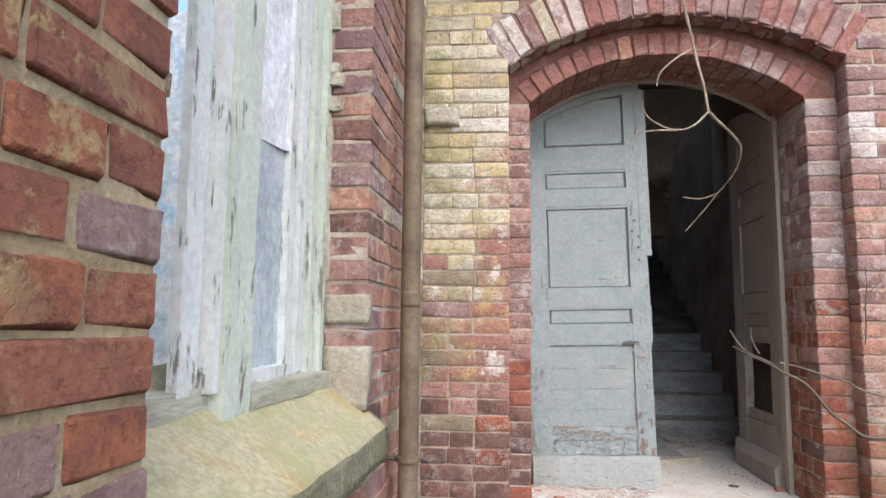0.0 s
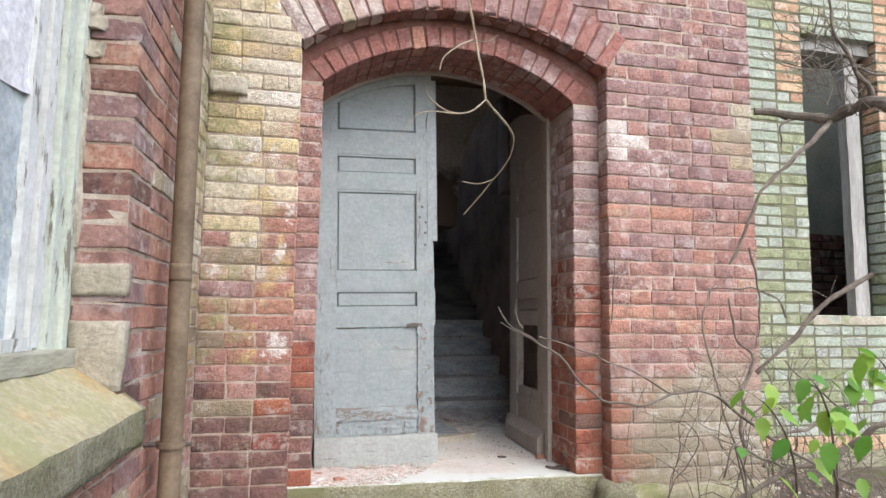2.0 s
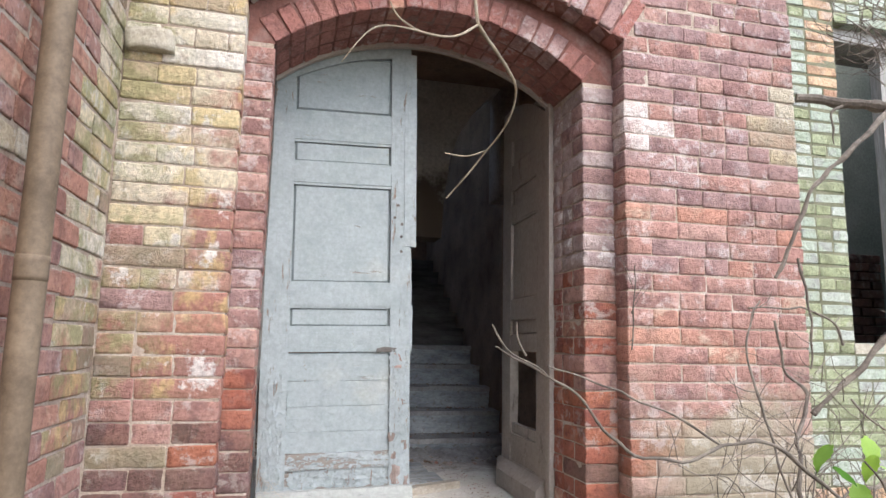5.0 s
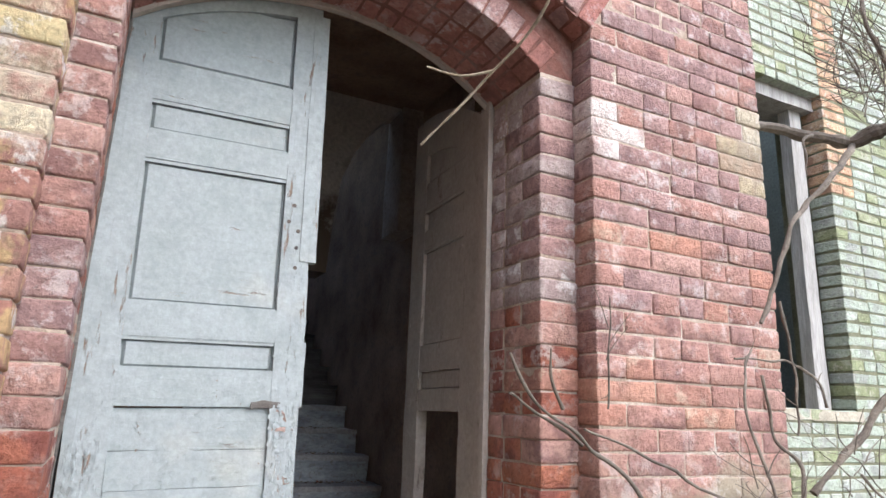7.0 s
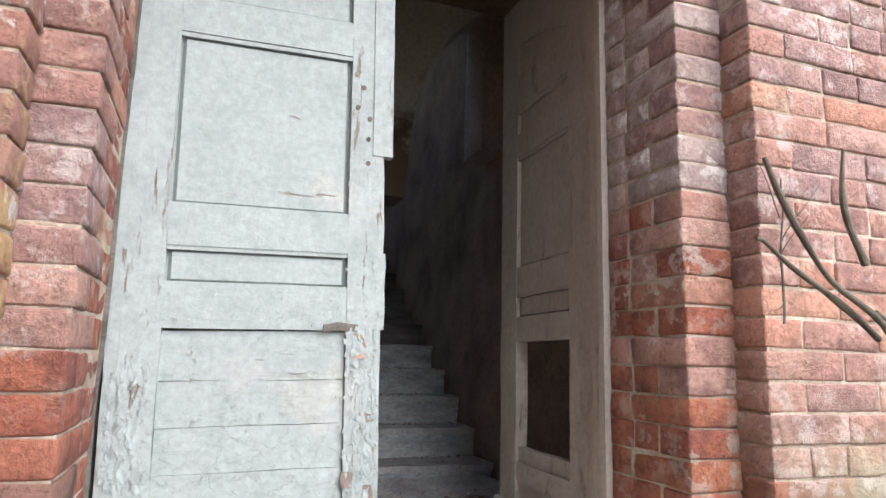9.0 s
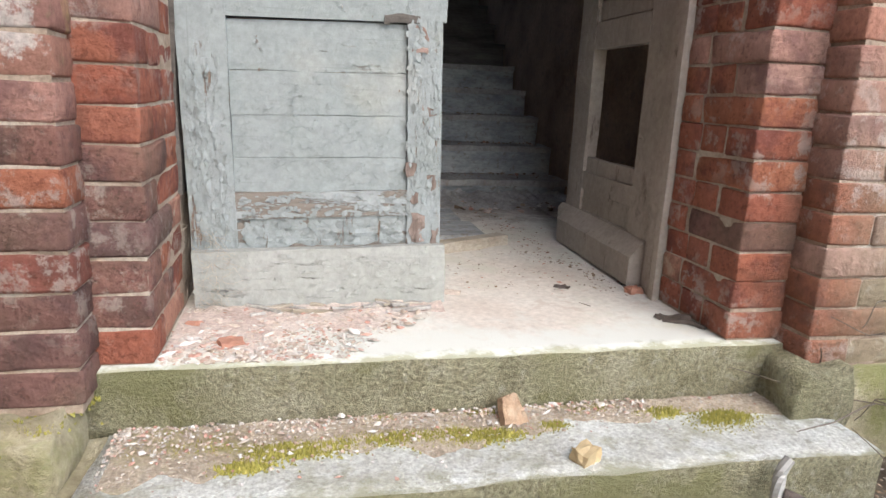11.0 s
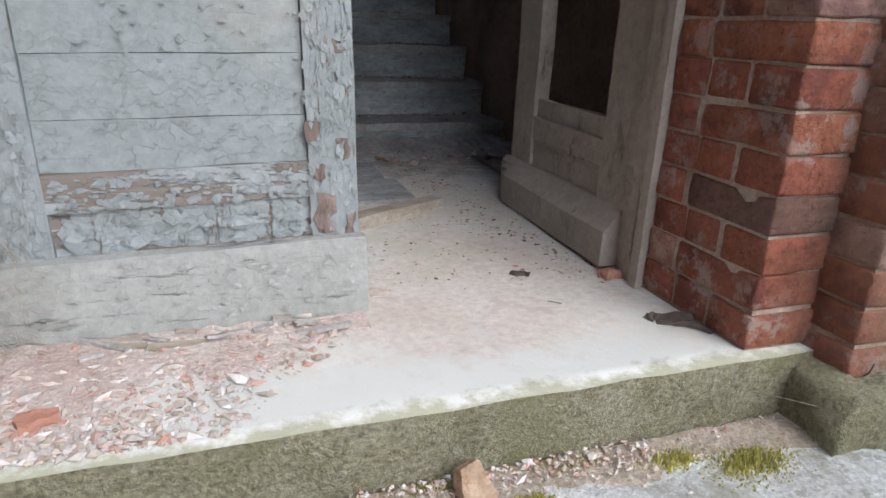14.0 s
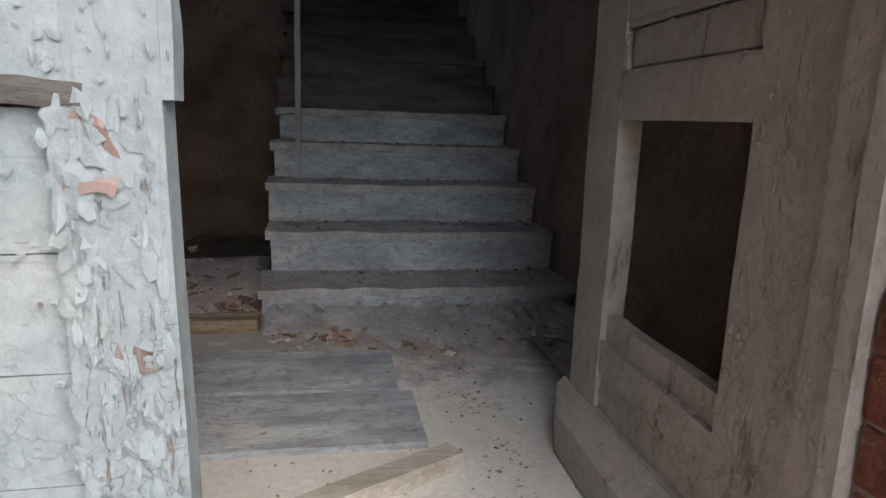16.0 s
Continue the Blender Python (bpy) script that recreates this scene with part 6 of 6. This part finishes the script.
def door_wall_mat(x, z):
    if x < 0.3:                                   # strip beside the pipe: limewashed above
        if z > 1.3:
            return pick((B_STRIP, 12), (B_RED, 2 if z < 1.6 else 0), (B_OLIVE, 1 if x < 0 and z < 1.8 else 0))
        if z > 0.95:
            return pick((B_RED, 3), (B_PURPLE, 3), (B_STRIP, 8), (B_OLIVE, 4 if x < -0.05 else 0))
        if z > 0.75:
            return pick((B_RED, 3), (B_DARK, 3), (B_PURPLE, 2), (B_OLIVE, 4 if x < -0.05 else 0))
        return pick((B_DARK, 9), (B_DEEP, 2), (B_OLIVE, 3 if x < 0 else 0))
    if x > 2.58 and 1.98 < z < 2.42:
        return B_CREAM
    if x < 1.97 and 2.04 < z < 2.38:
        return pick((B_WHITE, 7), (B_PURPLE, 2))
    if z < 0.8:
        return pick((B_OLIVE, 3 if x > 2.05 else 0.3), (B_RED, 4), (B_DEEP, 4 if x < 2.05 else 1))
    if z < 1.25:
        return pick((B_RED, 7), (B_ORANGE, 1.2))
    if z < 1.8:
        return pick((B_RED, 8), (B_ORANGE, 1.2), (B_PURPLE, 1.5))
    return pick((B_PURPLE, 6), (B_RED, 4))


def left_wall_mat(y, z):
    if y > -0.3:
        return pick((B_STRIP, 8), (B_OLIVE, 1)) if z > 0.8 else pick((B_OLIVE, 4), (B_RED, 4))
    if y < WIN0 + 0.4:
        return pick((B_ORANGE, 6), (B_RED, 2), (B_PURPLE, 1.5))
    return pick((B_RED, 3), (B_ORANGE, 8), (B_CREAM, 0.4))


HB = PITCH - 0.0055
# door wall, piers and courses over the arch
for k in range(43):
    z = 0.318 + k * PITCH
    z1 = z + HB
    zm = z + HB / 2
    r_ext = OUT_R0 + 0.25
    spr_ang = math.asin((OUT_R - OUT_L) / 2 / OUT_R0)
    if zm < OUT_SPR:
        hl, hr = OUT_L, OUT_R
    else:
        ring_top = OUT_CZ + r_ext * math.cos(spr_ang)
        hc = (OUT_R - OUT_L) / 2 + (zm - OUT_SPR) * math.tan(spr_ang) if zm < ring_top else (math.sqrt(r_ext ** 2 - (zm - OUT_CZ) ** 2) if zm - OUT_CZ < r_ext else 0.0)
        hl, hr = OUT_C - hc, OUT_C + hc
    if hl - hr > -0.02:
        spans = [(LEFT_X, RIGHT_X)]
    else:
        spans = [(LEFT_X, hl), (hr, RIGHT_X)]
    for a, b in spans:
        for x0, x1 in run(a, b, k, first=(0.25 if k % 2 else 0.12) if a > 1.0 else None):
            brick(door_wall, door_wall_mat((x0 + x1) / 2, zm), x0, x1, WALL_Y, WALL_Y + 0.115, z, z1, worn=zm < 2.6)
# inner order and its reveals
for k in range(28):
    z = 0.358 + k * PITCH * 0.985
    z1 = z + HB
    d = 0.235 if k % 2 else 0.115
    if z1 > IN_SPR + 0.03:
        break
    ml = pick((B_RED, 6), (B_ORANGE, 2), (B_PURPLE, 3)) if z > 1.0 else pick((B_DEEP, 4), (B_DARK, 4)) if z > 0.55 else pick((B_DARK, 5), (B_DEEP, 1))
    brick(door_wall, ml, OUT_L - 0.05, IN_L, IN_Y, IN_Y + d, z, z1, worn=True)
    brick(door_wall, pick((B_DEEP, 3), (B_ORANGE, 1)), IN_L - 0.11, IN_L - 0.004, IN_Y + d + 0.011, FRAME_Y + 0.04, z, z1, worn=True)
    up = z > 1.35 + 0.15 * brng.random()
    mr = pick((B_PURPLE, 4), (B_PEEL, 3)) if up else (pick((B_RED, 5), (B_DEEP, 1), (B_ORANGE, 2)) if z > 0.9 else pick((B_DEEP, 6), (B_DARK, 1)))
    brick(door_wall, mr, IN_R, OUT_R + 0.05, IN_Y, IN_Y + d, z, z1, worn=True)
    ys = [IN_Y + d + 0.011, FRAME_Y + 0.005] if d > 0.2 else [IN_Y + d + 0.011, IN_Y + d + 0.115, FRAME_Y + 0.005]
    for ya, yb in zip(ys, ys[1:]):
        brick(door_wall, pick((B_PEEL, 6), (B_PURPLE, 1)) if up else pick((B_DEEP, 3), (B_RED, 3), (B_ORANGE, 1)) if z > 0.9 else pick((B_DEEP, 6), (B_ORANGE, 1)), IN_R + 0.002, IN_R + 0.12, ya, yb - 0.006, z, z1, worn=True)


def ring(parent, cx, cz, r, half, high, y0, y1, count, choose):
    top = math.asin(half / r)
    for i in range(count):
        a = -top + 2 * top * (i + 0.5) / count
        w = 2 * top * r / count - 0.006
        m = Matrix.Translation((cx, 0, cz)) @ Matrix.Rotation(a, 4, 'Y')
        brick(parent, choose(a / top), -w / 2, w / 2, y0, y1, r, r + high, m, 0.0025)


ring(door_wall, OUT_C, OUT_CZ, OUT_R0, (OUT_R - OUT_L) / 2, 0.245, WALL_Y - 0.002, WALL_Y + 0.1, 23,
     lambda u: B_WHITE if u < -0.86 else pick((B_CREAM, 3), (B_WHITE, 2), (B_PURPLE, 3)) if u < -0.45 else pick((B_PURPLE, 7), (B_ARCH, 4), (B_WHITE, 0.25)))
ring(door_wall, IN_C, IN_CZ, IN_R0, (IN_R - IN_L) / 2, 0.12, IN_Y - 0.002, IN_Y + 0.115, 20, lambda u: pick((B_ARCH, 8), (B_PURPLE, 2 if abs(u) > 0.5 else 0), (B_ORANGE, 1)))
for j in range(2):
    ring(door_wall, IN_C, IN_CZ, IN_R0 + 0.001, (IN_R - IN_L) / 2, 0.1, IN_Y + 0.126 + j * 0.125, IN_Y + 0.24 + j * 0.115, 20, lambda u: B_ARCH)

# left wall beyond the window, below it, and beside the camera
for k in range(46):
    z = -0.12 + k * PITCH
    z1 = z + HB
    zm = z + HB / 2
    if WIN_Z - 0.12 < zm < WIN_TOP:
        spans = [(WIN1, -0.002), (-3.7, PIER_Y)]
    else:
        spans = [(-3.7, -0.002)]
    for a, b in spans:
        if b == -0.002 and a < WIN1:
            spans.append((-3.7, PIER_Y))
            a = PIER_Y + 0.004
        quoin = a == WIN1
        near = b == PIER_Y
        for i, (y0, y1) in enumerate(run(a, b, k, first=(0.235 if k % 2 else 0.115) if quoin else None)):
            mat = left_wall_mat((y0 + y1) / 2, zm)
            if quoin and i == 0:
                mat = pick((B_PURPLE, 4), (B_DARK, 3), (B_RED, 3), (B_ORANGE, 2))
            if near:
                mat = pick((B_PIER, 9), (B_PURPLE, 5 if zm < 1.2 else 0.5))
            brick(left_wall, mat, -0.14 if quoin and i == 0 else -0.11, PIER_X if near else 0.0, y0, y1, z + (0.016 if near else 0.0), z1 + (0.0135 if near else 0.0), LEFT)

# green wall: stacked joints beside the window
for k in range(58):
    z = 0.375 + k * PITCH
    z1 = z + HB - 0.007
    zm = z + HB / 2
    cols = [(2.74, 3.1), (3.1, 3.34), (3.34, 3.58), (3.58, GW0)]
    if not GWZ < zm < GWT:
        cols += [(GW0, 4.03), (4.03, 4.25), (4.25, GW1)]
    cols += [(GW1, 4.72), (4.72, 4.98), (4.98, 5.24), (5.24, 5.5), (5.5, 5.76)]
    for a, b in cols:
        bits = [(a, b)] if brng.random() < 0.72 else [(a, (a + b) / 2), ((a + b) / 2, b)]
        for x0, x1 in bits:
            mat = pick((B_GREEN, 5), (B_MOSSY, 5 if zm < 2.2 and x0 < 3.9 else 1))
            if b == GW0 and zm > 2.78:
                bits_mid = (a + b) / 2
                mat = B_BUFF if x0 >= bits_mid - 0.001 or len(bits) == 1 else mat
            if a == GW1 and zm > 2.62:
                mat = B_BUFF
            brick(green_wall, mat, x0, x1 - 0.008, GREEN_Y, GREEN_Y + (0.16 if a == GW1 or b == GW0 else 0.1), z, z1, wob=0.002)
for i in range(26):                               # upright buff band over the plinth
    x = 2.76 + i * 0.077
    brick(green_wall, B_BUFF, x, x + 0.067, GREEN_Y - 0.01, GREEN_Y + 0.1, 0.262, 0.368)
for k in range(22):                               # bare brick pier in the side room
    z = 0.31 + k * PITCH
    for x0, x1 in ((4.95, 5.2), (5.21, 5.46)) if k % 2 else ((4.95, 5.07), (5.08, 5.33), (5.34, 5.46)):
        brick(green_wall, B_DARK, x0, x1 - 0.01, 5.3, 5.42, z, z + HB)
